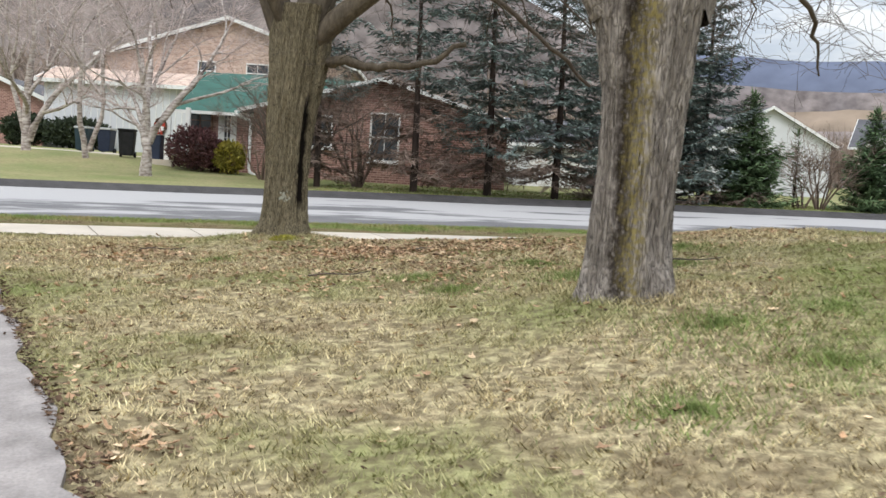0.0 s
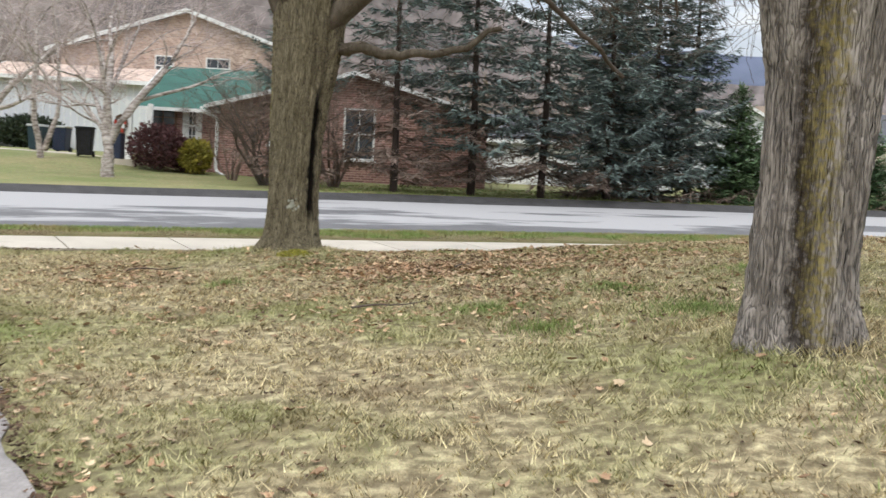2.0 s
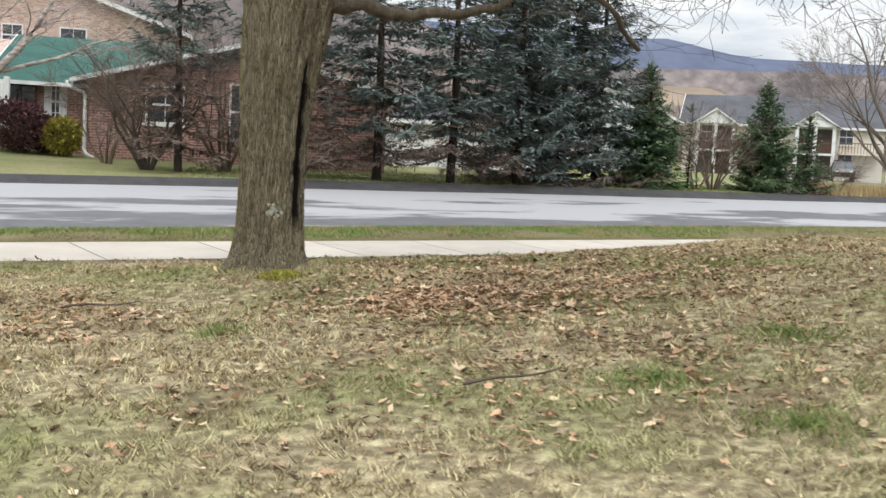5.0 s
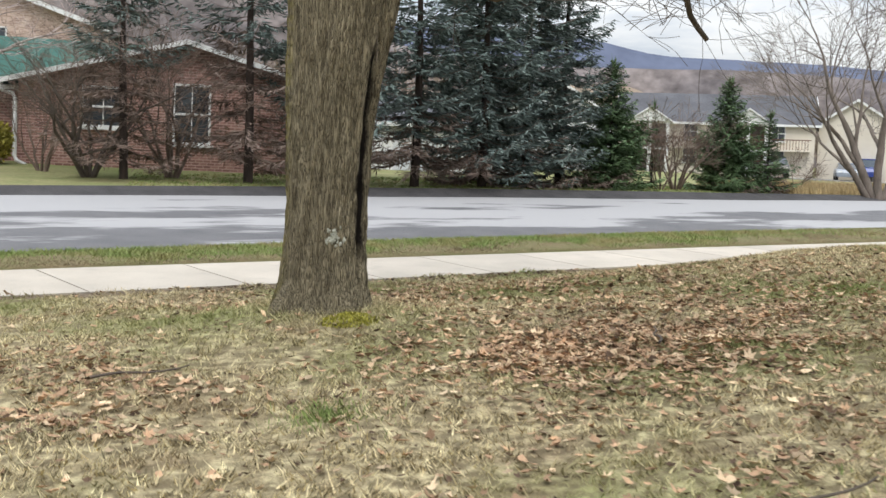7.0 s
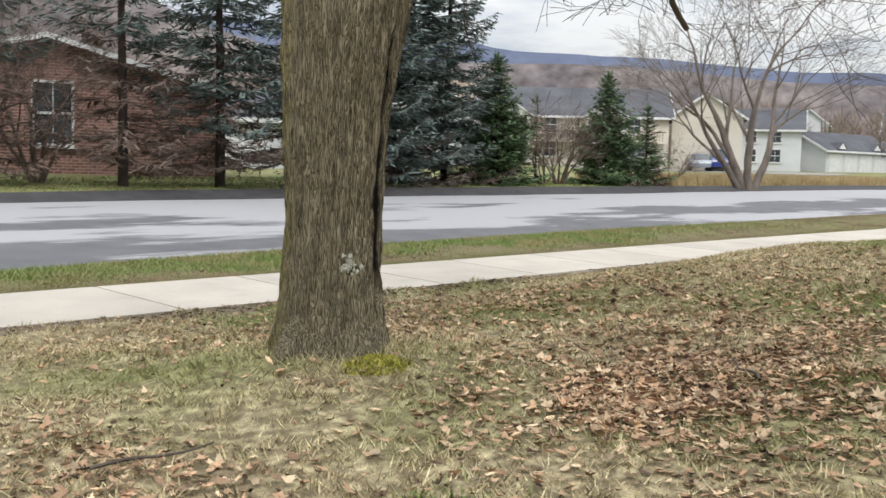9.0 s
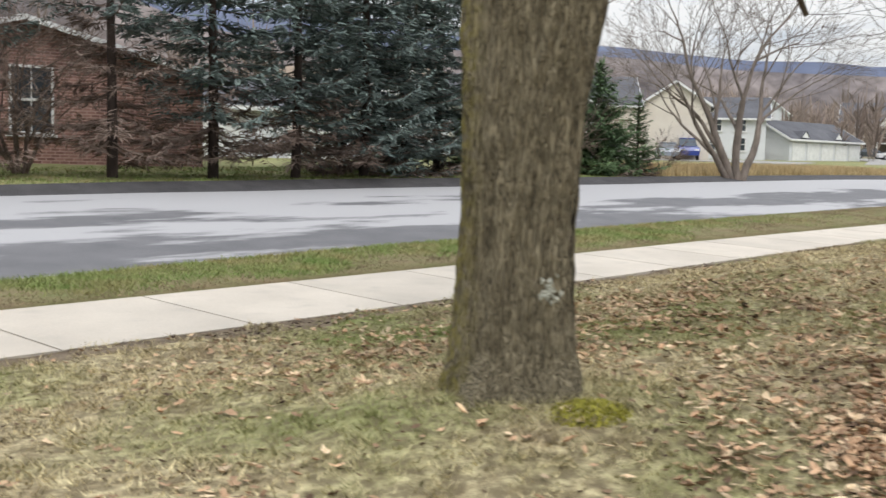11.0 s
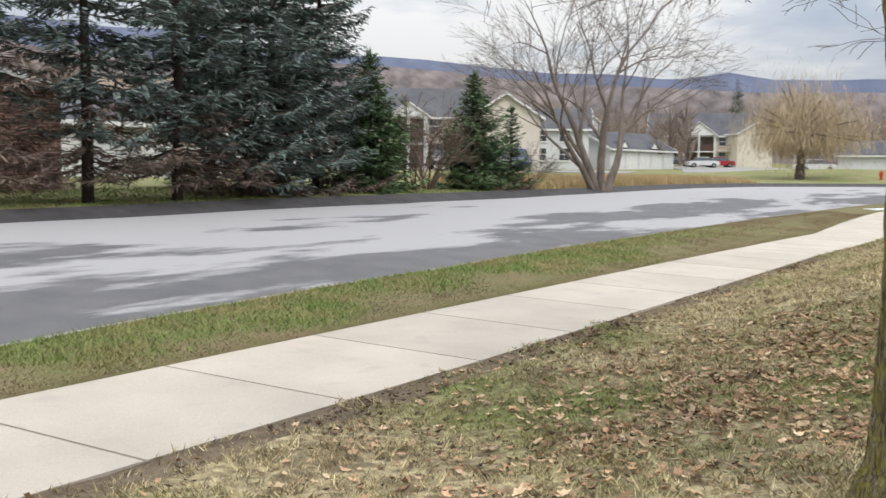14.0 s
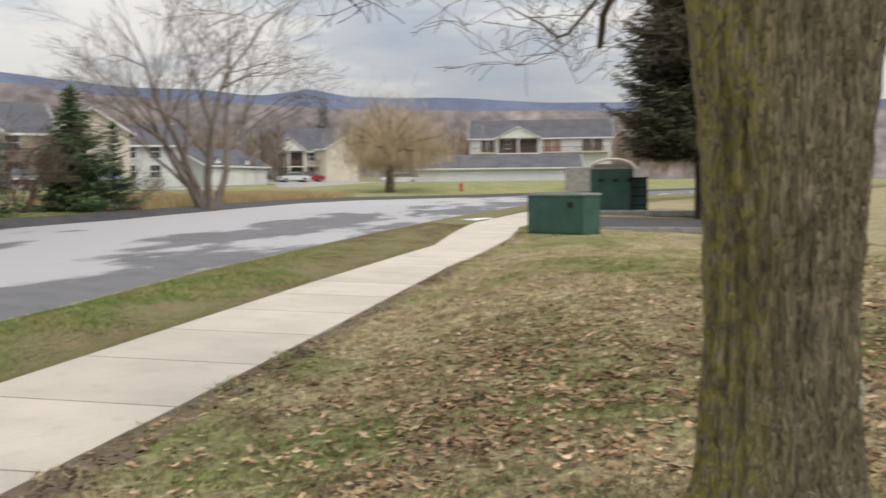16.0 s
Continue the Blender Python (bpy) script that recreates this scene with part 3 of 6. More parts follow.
ribbon("asphalt_berm", ROAD_FAR_IN, ROAD_FAR, 4, lambda k: -0.045 + 0.17 * k, 0.2, M_BERM, "dark asphalt berm along the far street edge", "kerb")

# ---------------------------------------------------------------- trees


def trunk_mesh(name, heights, centres, radii, material, seed, ridge=0.02, rings=150, sides=120, lobes=(), flat=()):
    """A bark-ridged trunk: radii, centres and side lobes change with height."""
    hs = np.linspace(heights[0], heights[-1], rings)
    cx = np.interp(hs, heights, [c[0] for c in centres])
    cy = np.interp(hs, heights, [c[1] for c in centres])
    rr = np.interp(hs, heights, radii)
    v = []
    for i, h in enumerate(hs):
        for j in range(sides):
            a = 2 * math.pi * j / sides
            r = rr[i]
            for la, amp, wid, h0, h1 in lobes:
                d = (a - la + math.pi) % (2 * math.pi) - math.pi
                k = min(max((h - h0) / (h1 - h0), 0), 1)
                r += amp * k * math.exp(-(d / wid) ** 2)
            ca, sa = math.cos(a), math.sin(a)
            wav = 0.35 * noise.noise((ca * 1.6, sa * 1.6, h * 1.6 + seed))
            n1 = noise.noise((ca * 9 + seed, sa * 9, h * 2.0 + wav))
            n2 = noise.noise((ca * 21 + seed, sa * 21 + 5, h * 5.5 + wav * 3))
            n3 = noise.noise((ca * 2.2 + seed, sa * 2.2, h * 1.1))
            r += ridge * (0.9 - 2.2 * abs(n1)) + ridge * 0.55 * (0.6 - 1.6 * abs(n2)) + 0.028 * n3
            v.append((cx[i] + r * ca, cy[i] + r * sa, h))
    f = []
    for i in range(rings - 1):
        for j in range(sides):
            k = (j + 1) % sides
            f.append((i * sides + j, i * sides + k, (i + 1) * sides + k, (i + 1) * sides + j))
    f.append(tuple(range((rings - 1) * sides, rings * sides)))
    me = bpy.data.meshes.new(name)
    me.from_pydata(v, [], f)
    me.materials.append(material)
    me.polygons.foreach_set("use_smooth", [True] * len(f))
    return me


def grow(geo, rng, p, d, length, r, level, twigs, sides=6, droop=0.0, spread=0.75, wig=0.16, split=(2, 3), shrink=0.72, minr=0.004):
    """A limb that wanders, tapers and forks into finer ones; the finest go to twigs."""
    steps = 5 if level > 1 else 4
    pts, rad = [np.array(p, float)], [r]
    d = np.array(d, float)
    d /= np.linalg.norm(d)
    for i in range(steps):
        d = d + rng.normal(0, wig, 3) + np.array((0, 0, -droop * (i + 1) / steps))
        d /= np.linalg.norm(d)
        pts.append(pts[-1] + d * length / steps)
        rad.append(r * (1 - 0.42 * (i + 1) / steps))
    g = geo if r > 0.018 else twigs
    g.tube(pts, [max(q, minr) for q in rad], sides if r > 0.05 else (5 if r > 0.018 else 3), cap=False)
    if level <= 0:
        return
    n = rng.integers(split[0], split[1] + 1)
    for k in range(n):
        i = len(pts) - 1 if k == 0 else rng.integers(2, len(pts))
        q = d + rng.normal(0, spread * (0.35 if k == 0 else 1.0), 3)
        if level > 2:
            q[2] = abs(q[2]) * 0.8 + 0.1 - droop
        grow(geo, rng, pts[i], q, length * shrink * rng.uniform(0.75, 1.15), rad[i] * (0.86 if k == 0 else 0.62), level - 1, twigs, sides, droop, spread, wig, split, shrink, minr)


def bare_tree(name, at, label, seed, stems, level, m_trunk=M_TWIG, m_twig=M_TWIG, **kw):
    """stems: (offset, direction, length, radius)."""
    t = thing(name, at, label, "tree")
    rng = np.random.default_rng(seed)
    a, b = Geo(), Geo()
    for off, d, ln, r in stems:
        grow(a, rng, off, d, ln, r, level, b, **kw)
    part("trunk", a, m_trunk, t, smooth=True)
    part("crown", b, m_twig, t, "fine bare twigs")
    return t


def twig_quads(rng, p, d, length, width, n, spread, drop, flat=0.0):
    """n flat sprays of needles that fan from p along d."""
    d = np.asarray(d)
    dirs = d + rng.normal(0, spread, (n, 3)) + np.array((0, 0, -drop))
    dirs /= np.linalg.norm(dirs, axis=1)[:, None]
    ln = length * rng.uniform(0.6, 1.25, n)
    side = np.cross(dirs, rng.normal(0, 1, (n, 3)) * (1 - flat) + np.array((0, 0, 2.0 * flat)))
    side /= np.linalg.norm(side, axis=1)[:, None] + 1e-9
    w = width * rng.uniform(0.6, 1.3, n)
    tip = p + dirs * ln[:, None]
    mid = p + dirs * (ln * 0.45)[:, None]
    return np.stack([np.broadcast_to(p, tip.shape), mid + side * w[:, None], tip, mid - side * w[:, None]], 1)


def conifer_mesh(seed, height, radius, bare=0.8, dead=0.0, m_live=M_NEEDLE, tier=0.34, boughs=7, twig=0.42, wid=0.02, droop=0.3, step=0.085, power=0.85, ragged=0.18):
    """Meshes of a conifer: trunk, tiers of boughs with flat drooping sprays, dead lower branches."""
    rng = np.random.default_rng(seed)
    trunk, live, gone, sticks = Geo(), [], [], Geo()
    zs = np.linspace(-0.3, height, 9)
    trunk.tube([(0.05 * math.sin(z * 0.5 + seed), 0.05 * math.cos(z * 0.43 + seed), z) for z in zs], [max(0.012, (0.0125 * height) * (1 - 0.95 * max(z, 0) / height)) for z in zs], 9)
    z = bare
    while z < height - 0.1:
        h = (z - bare) / (height - bare)
        reach = radius * (1 - h) ** power * rng.uniform(1 - ragged, 1 + ragged * 0.6) + 0.1
        a0 = rng.uniform(0, 6.283)
        n_b = max(4, int(boughs * (1 - 0.4 * h)))
        for k in range(n_b):
            a = a0 + 6.283 * k / n_b + rng.normal(0, 0.22)
            r = reach * rng.uniform(1 - ragged * 1.6, 1.08)
            zz = z + rng.normal(0, tier * 0.28)
            is_dead = zz < dead + rng.normal(0, 0.4)
            out = np.array((math.cos(a), math.sin(a), 0.0))
            side = np.array((-math.sin(a), math.cos(a), 0.0))
            bend = rng.normal(0, 0.1)
            m = max(5, int(r / step))
            s = np.linspace(0.0, 1.0, m)
            lift = (0.3 * h + 0.05) * s - droop * (1 - 0.7 * h) * s * (1.5 - s) + 0.16 * s ** 3
            pts = np.array((0, 0, zz)) + r * (s[:, None] * out + (bend * s * s)[:, None] * side + lift[:, None] * np.array((0, 0, 1.0)))
            sticks.tube([tuple(p) for p in pts[::max(1, m // 5)]], np.linspace(0.02 * (1.25 - h), 0.006, len(pts[::max(1, m // 5)])), 3, cap=False)
            first = 2 if r > 0.5 else 0
            keep = np.arange(first, m)
            if is_dead:
                keep = keep[rng.random(len(keep)) < 0.95]
            p = np.repeat(pts[keep], 2, 0)
            sk = np.repeat(s[keep], 2)
            n = len(p)
            if n == 0:
                continue
            sg = np.tile((1.0, -1.0), n // 2)[:, None]
            d = out * rng.uniform(0.45, 0.95, (n, 1)) + side * sg * rng.uniform(0.5, 1.0, (n, 1)) + np.array((0, 0, 1.0)) * rng.normal(-0.16, 0.13, (n, 1))
            d /= np.linalg.norm(d, axis=1)[:, None]
            ln = twig * np.minimum(1.0, r) * (0.45 + 0.75 * np.sin(np.pi * np.clip(0.15 + 0.75 * sk, 0, 1))) * rng.uniform(0.6, 1.25, n)
            for f0, f1, w in ((0.0, 1.0, wid), (0.25, 0.72, wid * 0.85), (0.45, 0.85, wid * 0.8), (0.6, 1.05, wid * 0.8)):
                if f0 > 0:
                    dd = d + rng.normal(0, 0.42, (n, 3)) * np.array((1, 1, 0.55)) + np.array((0, 0, -0.12))
                    dd /= np.linalg.norm(dd, axis=1)[:, None]
                else:
                    dd = d
                base = p + d * (ln * f0)[:, None]
                tip = base + dd * (ln * (f1 - f0))[:, None]
                mid = base * 0.55 + tip * 0.45
                flat = np.cross(dd, np.array((0, 0, 1.0)) + rng.normal(0, 0.35, (n, 3)))
                flat /= np.linalg.norm(flat, axis=1)[:, None] + 1e-9
                flat *= (w * (0.62 if is_dead else 1.0) * rng.uniform(0.7, 1.3, n))[:, None]
                (gone if is_dead else live).append(np.stack([base, mid + flat, tip, mid - flat], 1))
        z += tier * rng.uniform(0.75, 1.2) * (1 - 0.35 * h)
    live.append(twig_quads(rng, np.array((0.0, 0.0, height - 0.35)), (0, 0, 1.0), 0.45, wid, 14, 0.25, 0))
    res = [("trunk", trunk.mesh("spruce_trunk", M_STRUNK, True), ""), ("branchwork", sticks.mesh("branchwork", M_STRUNK if not dead else M_DEADTWIG), "")]
    g = Geo()
    g.quads(np.concatenate(live))
    res.append(("crown", g.mesh("needles", m_live), ""))
    if gone:
        g = Geo()
        g.quads(np.concatenate(gone))
        res.append(("dead_foliage", g.mesh("dead_foliage", M_DEADTWIG), "dead brown lower foliage"))
    return res


def conifer(name, at, meshes, label, turn=0.0, size=1.0, group=""):
    t = thing(name, at, label, "tree", group, turn)
    t.scale = (size, size, size)
    for n, me, lab in meshes:
        o = part(n, me, None, t, lab)
        if n in ("dead_foliage", "branchwork"):
            o["kind"] = "stuff"
    return t


def shrub(name, at, label, seed, w, h, material, n=1500, leaf=0.07, stick=M_TWIG):
    """A rounded shrub of many small leaves on stems."""
    t = thing(name, at, label, "shrub")
    rng = np.random.default_rng(seed)
    s, q = Geo(), []
    for k in range(14):
        a, e = rng.uniform(0, 6.28), rng.uniform(0.1, 0.9)
        tip = np.array((math.cos(a) * e * w * 0.5, math.sin(a) * e * w * 0.5, h * rng.uniform(0.6, 0.95)))
        s.tube([(0.05 * math.cos(a), 0.05 * math.sin(a), -0.05), tip * (0.6, 0.6, 0.45), tip], (0.018, 0.012, 0.005), 4)
    for k in range(n):
        u = rng.normal(0, 1, 3)
        u /= np.linalg.norm(u)
        rr = rng.uniform(0.55, 1.05) * (1 + 0.16 * noise.noise(u * 2.5 + seed))
        p = np.array((u[0] * w * 0.5 * rr, u[1] * w * 0.5 * rr, h * 0.52 + u[2] * h * 0.5 * rr))
        if p[2] < 0.02:
            continue
        q.append(twig_quads(rng, p, u * (1, 1, 0.6) + (0, 0, 0.4), leaf * 1.9, leaf * 0.45, 2, 0.6, 0))
    g = Geo()
    g.quads(np.concatenate(q))
    part("stems", s, stick, t)
    part("foliage", g, material, t)
    return t


# the two lawn trees


def branch_way(geo, twigs, rng, pts, r0, r1, level=3, every=1, droop=0.04, ln=0.8, hang=False):
    """A limb along given points, set with forking twigs."""
    p = np.array(pts, float)
    t = np.linspace(0, len(p) - 1, len(p) * 4)
    fine = np.stack([np.interp(t, range(len(p)), p[:, i]) for i in range(3)], 1)
    fine[1:-1] += rng.normal(0, 0.018, fine[1:-1].shape)
    rad = np.linspace(r0, r1, len(fine))
    geo.tube(fine, rad, 8, cap=True)
    for i in range(3, len(fine), every):
        d = fine[i] - fine[i - 1]
        d = d / np.linalg.norm(d) + rng.normal(0, 0.75, 3)
        d[2] = -0.25 - 0.4 * rng.random() if hang else 0.5 * abs(d[2]) - 0.12
        grow(twigs, rng, fine[i], d, ln * rng.uniform(0.5, 1.1), min(rad[i] * 0.4, 0.008 if hang else 0.0034), level, twigs, 4, droop, 0.55, 0.14, (2, 3), 0.78, 0.0055 if hang else 0.0022)


TREE_A = (-2.05, 13.31)
za = ground_at(*TREE_A) - 0.12
tree_a = thing("maple_tree", (TREE_A[0], TREE_A[1], za), "large bare tree with ridged brown bark, mossy side", "tree")
H_A = (0, 0.12, 0.26, 0.45, 0.85, 1.4, 1.9, 2.3, 2.7, 3.0)
R_A = (0.365, 0.325, 0.29, 0.268, 0.252, 0.272, 0.32, 0.35, 0.37, 0.38)
X_A = (0, 0, 0, 0, 0.01, 0.03, 0.06, 0.09, 0.11, 0.13)
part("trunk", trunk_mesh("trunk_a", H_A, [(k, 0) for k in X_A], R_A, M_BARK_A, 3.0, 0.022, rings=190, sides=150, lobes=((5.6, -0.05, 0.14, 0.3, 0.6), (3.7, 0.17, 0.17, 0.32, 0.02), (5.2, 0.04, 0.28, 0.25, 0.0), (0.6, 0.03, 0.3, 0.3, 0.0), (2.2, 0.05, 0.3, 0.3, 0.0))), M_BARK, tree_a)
rng = np.random.default_rng(5)
tw = Geo()
for p, d, ln, r in (((-0.12, 0.0, 2.75), (-0.3, 0.1, 1.0), 2.4, 0.2), ((0.2, -0.02, 2.75), (0.3, 0.0, 1.0), 2.6, 0.25), ((0.3, -0.1, 2.6), (0.85, -0.2, 0.8), 2.6, 0.15), ((0.1, 0.2, 2.7), (0.1, 0.6, 1.0), 2.4, 0.14), ((-0.1, -0.2, 2.8), (-0.5, -0.5, 1.0), 2.2, 0.1)):
    limb = Geo()
    grow(limb, rng, p, d, ln, r, 4, tw, 8, 0.0, 0.7, 0.11, (3, 4), 0.78, 0.004)
    part("limb", limb, M_LIMB, tree_a, smooth=True)
# the low side limb and long boughs that hang over lawn and sidewalk
for pts, r0, r1, lv in (
        ([(0.28, -0.05, 2.28), (0.65, -0.1, 2.36), (1.05, -0.12, 2.3), (1.6, -0.2, 2.34), (2.2, -0.3, 2.62)], 0.08, 0.03, 2),
        ([(0.25, 0.0, 3.0), (1.4, 0.8, 3.75), (2.6, 1.6, 3.55), (3.5, 2.1, 2.95), (4.12, 2.49, 2.48)], 0.055, 0.026, 2),
        ([(0.1, 0.2, 3.3), (0.5, 1.2, 4.0), (0.8, 2.3, 4.0), (1.0, 3.2, 3.6), (1.05, 3.9, 3.2)], 0.045, 0.008, 2),
        ([(0.1, 0.1, 3.4), (1.2, 1.3, 4.4), (2.3, 2.5, 4.5), (3.6, 4.0, 4.1), (4.6, 5.2, 3.6)], 0.05, 0.01, 3),
        ([(0.2, 0.0, 3.3), (1.6, 0.4, 4.3), (3.0, 0.9, 4.4), (4.6, 1.6, 4.1), (5.8, 2.1, 3.6)], 0.05, 0.01, 3),
        ([(0.2, 0.1, 3.6), (2.4, 1.5, 5.3), (5.2, 3.4, 5.5), (8.4, 4.6, 5.0), (10.63, 5.36, 4.15), (10.52, 5.84, 3.55), (10.9, 7.0, 4.2)], 0.075, 0.01, 3),
        ([(5.2, 3.4, 5.4), (6.8, 5.4, 5.0), (7.8, 7.0, 4.6), (8.0, 8.6, 4.2)], 0.03, 0.008, 3),
        ([(8.4, 4.6, 5.0), (10.0, 4.0, 4.6), (12.0, 4.2, 4.5), (13.5, 4.8, 4.2)], 0.03, 0.008, 3)):
    limb = Geo()
    far = pts[-1][0] > 4.5
    branch_way(limb, tw, rng, pts, r0, r1, lv, 1, 0.03, 1.15 if pts[-1][0] > 7 else 0.8, far)
    part("limb", limb, M_LIMB if r0 > 0.07 else M_TWIG, tree_a, smooth=True)
part("crown", tw, M_TWIG, tree_a, "fine bare twigs")["kind"] = "stuff"
TREE_B = (1.3, 7.06)
zb = ground_at(*TREE_B) - 0.1
tree_b = thing("ash_tree", (TREE_B[0], TREE_B[1], zb), "large bare tree with grey furrowed bark, yellow moss streak", "tree")
H_B = (0, 0.12, 0.3, 0.5, 0.9, 1.3, 1.6, 1.9, 2.2)
R_B = (0.325, 0.298, 0.272, 0.257, 0.248, 0.258, 0.288, 0.33, 0.375)
X_B = (0, 0, 0, 0, 0.02, 0.03, 0.03, 0.02, 0.02)
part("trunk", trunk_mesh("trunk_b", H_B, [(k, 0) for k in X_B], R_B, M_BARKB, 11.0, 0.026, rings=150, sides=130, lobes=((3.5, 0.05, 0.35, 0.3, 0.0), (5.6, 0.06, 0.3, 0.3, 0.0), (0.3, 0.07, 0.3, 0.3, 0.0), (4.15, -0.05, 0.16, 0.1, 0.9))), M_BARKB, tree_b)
rng = np.random.default_rng(8)
tw = Geo()
for p, d, ln, r in (((-0.18, 0, 2.0), (-0.3, 0.15, 1.0), 2.6, 0.22), ((0.2, 0, 2.0), (0.3, 0.1, 1.0), 2.6, 0.24), ((0.1, 0.2, 2.1), (0.25, 0.6, 1.0), 2.6, 0.15), ((0.1, -0.1, 2.2), (0.6, -0.4, 1.0), 2.6, 0.13)):
    limb = Geo()
    grow(limb, rng, p, d, ln, r, 4, tw, 8, 0.0, 0.7, 0.11, (3, 4), 0.78, 0.004)
    part("limb", limb, M_BARKB, tree_b, smooth=True)
for pts, r0, r1 in (([(0.2, 0.2, 2.3), (0.9, 1.2, 2.9), (1.6, 2.3, 2.9), (2.2, 3.2, 2.5), (2.5, 3.8, 2.1)], 0.06, 0.01), ([(-0.1, 0.2, 2.4), (-0.3, 1.4, 3.0), (-0.2, 2.6, 2.8), (0.1, 3.4, 2.3)], 0.06, 0.01)):
    limb = Geo()
    branch_way(limb, tw, rng, pts, r0, r1, 3)
    part("limb", limb, M_TWIG, tree_b, smooth=True)
part("crown", tw, M_TWIG, tree_b, "fine bare twigs")["kind"] = "stuff"

# the row of spruces across the street
SPRUCE_BROWN = conifer_mesh(21, 10.5, 2.4, bare=0.9, dead=3.6, tier=0.5, boughs=8, twig=0.46, wid=0.03, step=0.075, droop=0.34, ragged=0.28)
SPRUCE_BROWN2 = conifer_mesh(22, 11.0, 2.3, bare=0.8, dead=2.0, tier=0.5, boughs=8, twig=0.46, wid=0.034, step=0.07, droop=0.36, ragged=0.28)
SPRUCE_FULL = conifer_mesh(23, 11.5, 2.4, bare=0.55, dead=0.8, tier=0.44, boughs=9, twig=0.46, wid=0.034, step=0.07, droop=0.36, ragged=0.25)
SPRUCE_FULL2 = conifer_mesh(24, 10.5, 2.3, bare=0.3, dead=0.3, tier=0.42, boughs=9, twig=0.46, wid=0.034, step=0.07, droop=0.36, ragged=0.25)
ROW = ((-4.2, 33.3, SPRUCE_BROWN, 0.86), (-1.15, 33.7, SPRUCE_BROWN, 1.0), (1.25, 34.2, SPRUCE_BROWN2, 1.02), (3.55, 34.9, SPRUCE_BROWN2, 1.0), (5.9, 36.2, SPRUCE_FULL, 1.0), (7.7, 37.6, SPRUCE_FULL2, 1.06), (9.3, 38.6, SPRUCE_FULL, 0.9), (6.9, 40.6, SPRUCE_FULL2, 1.1))
for i, (x, y, me, s) in enumerate(ROW):
    lab = "tall spruce with dead brown lower branches beside the street" if me in (SPRUCE_BROWN, SPRUCE_BROWN2) else "tall dense blue-green spruce beside the street"
    conifer("spruce_tree", (x, y, ground_at(x, y) - 0.03), me, lab, 47.0 * i, s, "row of spruces along the street")
conifer("evergreen_tree", (138.0, 127.0, ground_at(138, 127)), SPRUCE_FULL2, "dark far evergreen beyond the apartment roofs", 20.0, 1.4)
FIR = conifer_mesh(31, 4.3, 1.5, bare=0.08, m_live=M_NEEDLE_G, tier=0.15, boughs=12, twig=0.4, wid=0.03, droop=0.16, step=0.06, power=0.8, ragged=0.3)
FIR_THIN = conifer_mesh(32, 3.0, 1.05, bare=0.12, m_live=M_NEEDLE_G, tier=0.15, boughs=10, twig=0.34, wid=0.026, droop=0.14, step=0.065, power=0.9, ragged=0.32)
FIR_SPARSE = conifer_mesh(33, 3.2, 0.8, bare=0.2, m_live=M_NEEDLE_G, tier=0.24, boughs=6, twig=0.3, wid=0.018, droop=0.05, step=0.09, power=0.9, ragged=0.35)
for x, y, me, s, lab in ((16.2, 40.1, FIR, 0.95, "young green fir beside the street"), (18.1, 40.4, FIR_THIN, 1.0, "small thin green fir beside the street"), (13.1, 39.7, FIR_SPARSE, 0.95, "small sparse fir beside tall spruces"), (11.0, 38.5, FIR, 1.0, "green fir beside tall spruces")):
    conifer("fir_tree", (x, y, ground_at(x, y) - 0.03), me, lab, x * 31, s)

# multi-stemmed bare tree on the right, willow, birches
x, y = 23.6, 41.5
bare_tree("bare_tree", (x, y, ground_at(x, y) - 0.05), "multi-stemmed bare tree on dry grass bank", 41,
          [((0.1, 0, 0), (0.06, 0.1, 1), 3.2, 0.19), ((0.35, 0, 0), (0.24, -0.1, 1), 3.0, 0.17), ((-0.15, 0.1, 0), (-0.28, 0.1, 1), 3.2, 0.19), ((-0.4, 0, 0), (-0.75, 0.1, 1), 2.9, 0.14)], 6, M_PALETRUNK, M_PALETRUNK, spread=0.38, wig=0.1, split=(3, 3), shrink=0.76, minr=0.005)


def willow(x, y, h, w):
    t = thing("willow_tree", (x, y, ground_at(x, y) - 0.05), "golden weeping willow with bare hanging twigs", "tree")
    rng = np.random.default_rng(6)
    a, q = Geo(), []
    a.tube([(0, 0, -0.1), (0.1, 0, h * 0.2), (-0.05, 0, h * 0.42)], (0.42, 0.33, 0.28), 9)
    for k in range(34):
        ang = rng.uniform(0, 6.28)
        e = math.sqrt(rng.random()) * w * 0.5
        top = np.array((math.cos(ang) * e, math.sin(ang) * e, h * (0.95 - 0.4 * (e / (w * 0.5)) ** 2) * rng.uniform(0.62, 1.1)))
        s = np.array((0, 0, h * 0.36))
        a.tube([s, s * 0.5 + top * 0.5 + (0, 0, h * 0.07), top], (0.13, 0.08, 0.03), 5)
        for j in range(300):
            f = rng.uniform(0.3, 1.0)
            p = s * (1 - f) + top * f + rng.normal(0, 1.15, 3)
            ln = rng.uniform(0.5, 2.2)
            q.append(twig_quads(rng, p, (rng.normal(0, 0.35), rng.normal(0, 0.35), -1), min(ln, p[2] - rng.uniform(1.0, 2.4)) if p[2] > 2.9 else 0.5, 0.017, 1, 0.12, 0))
    g = Geo()
    g.quads(np.concatenate(q))
    part("trunk", a, M_TWIG, t, smooth=True)
    part("crown", g, M_WILLOW, t)


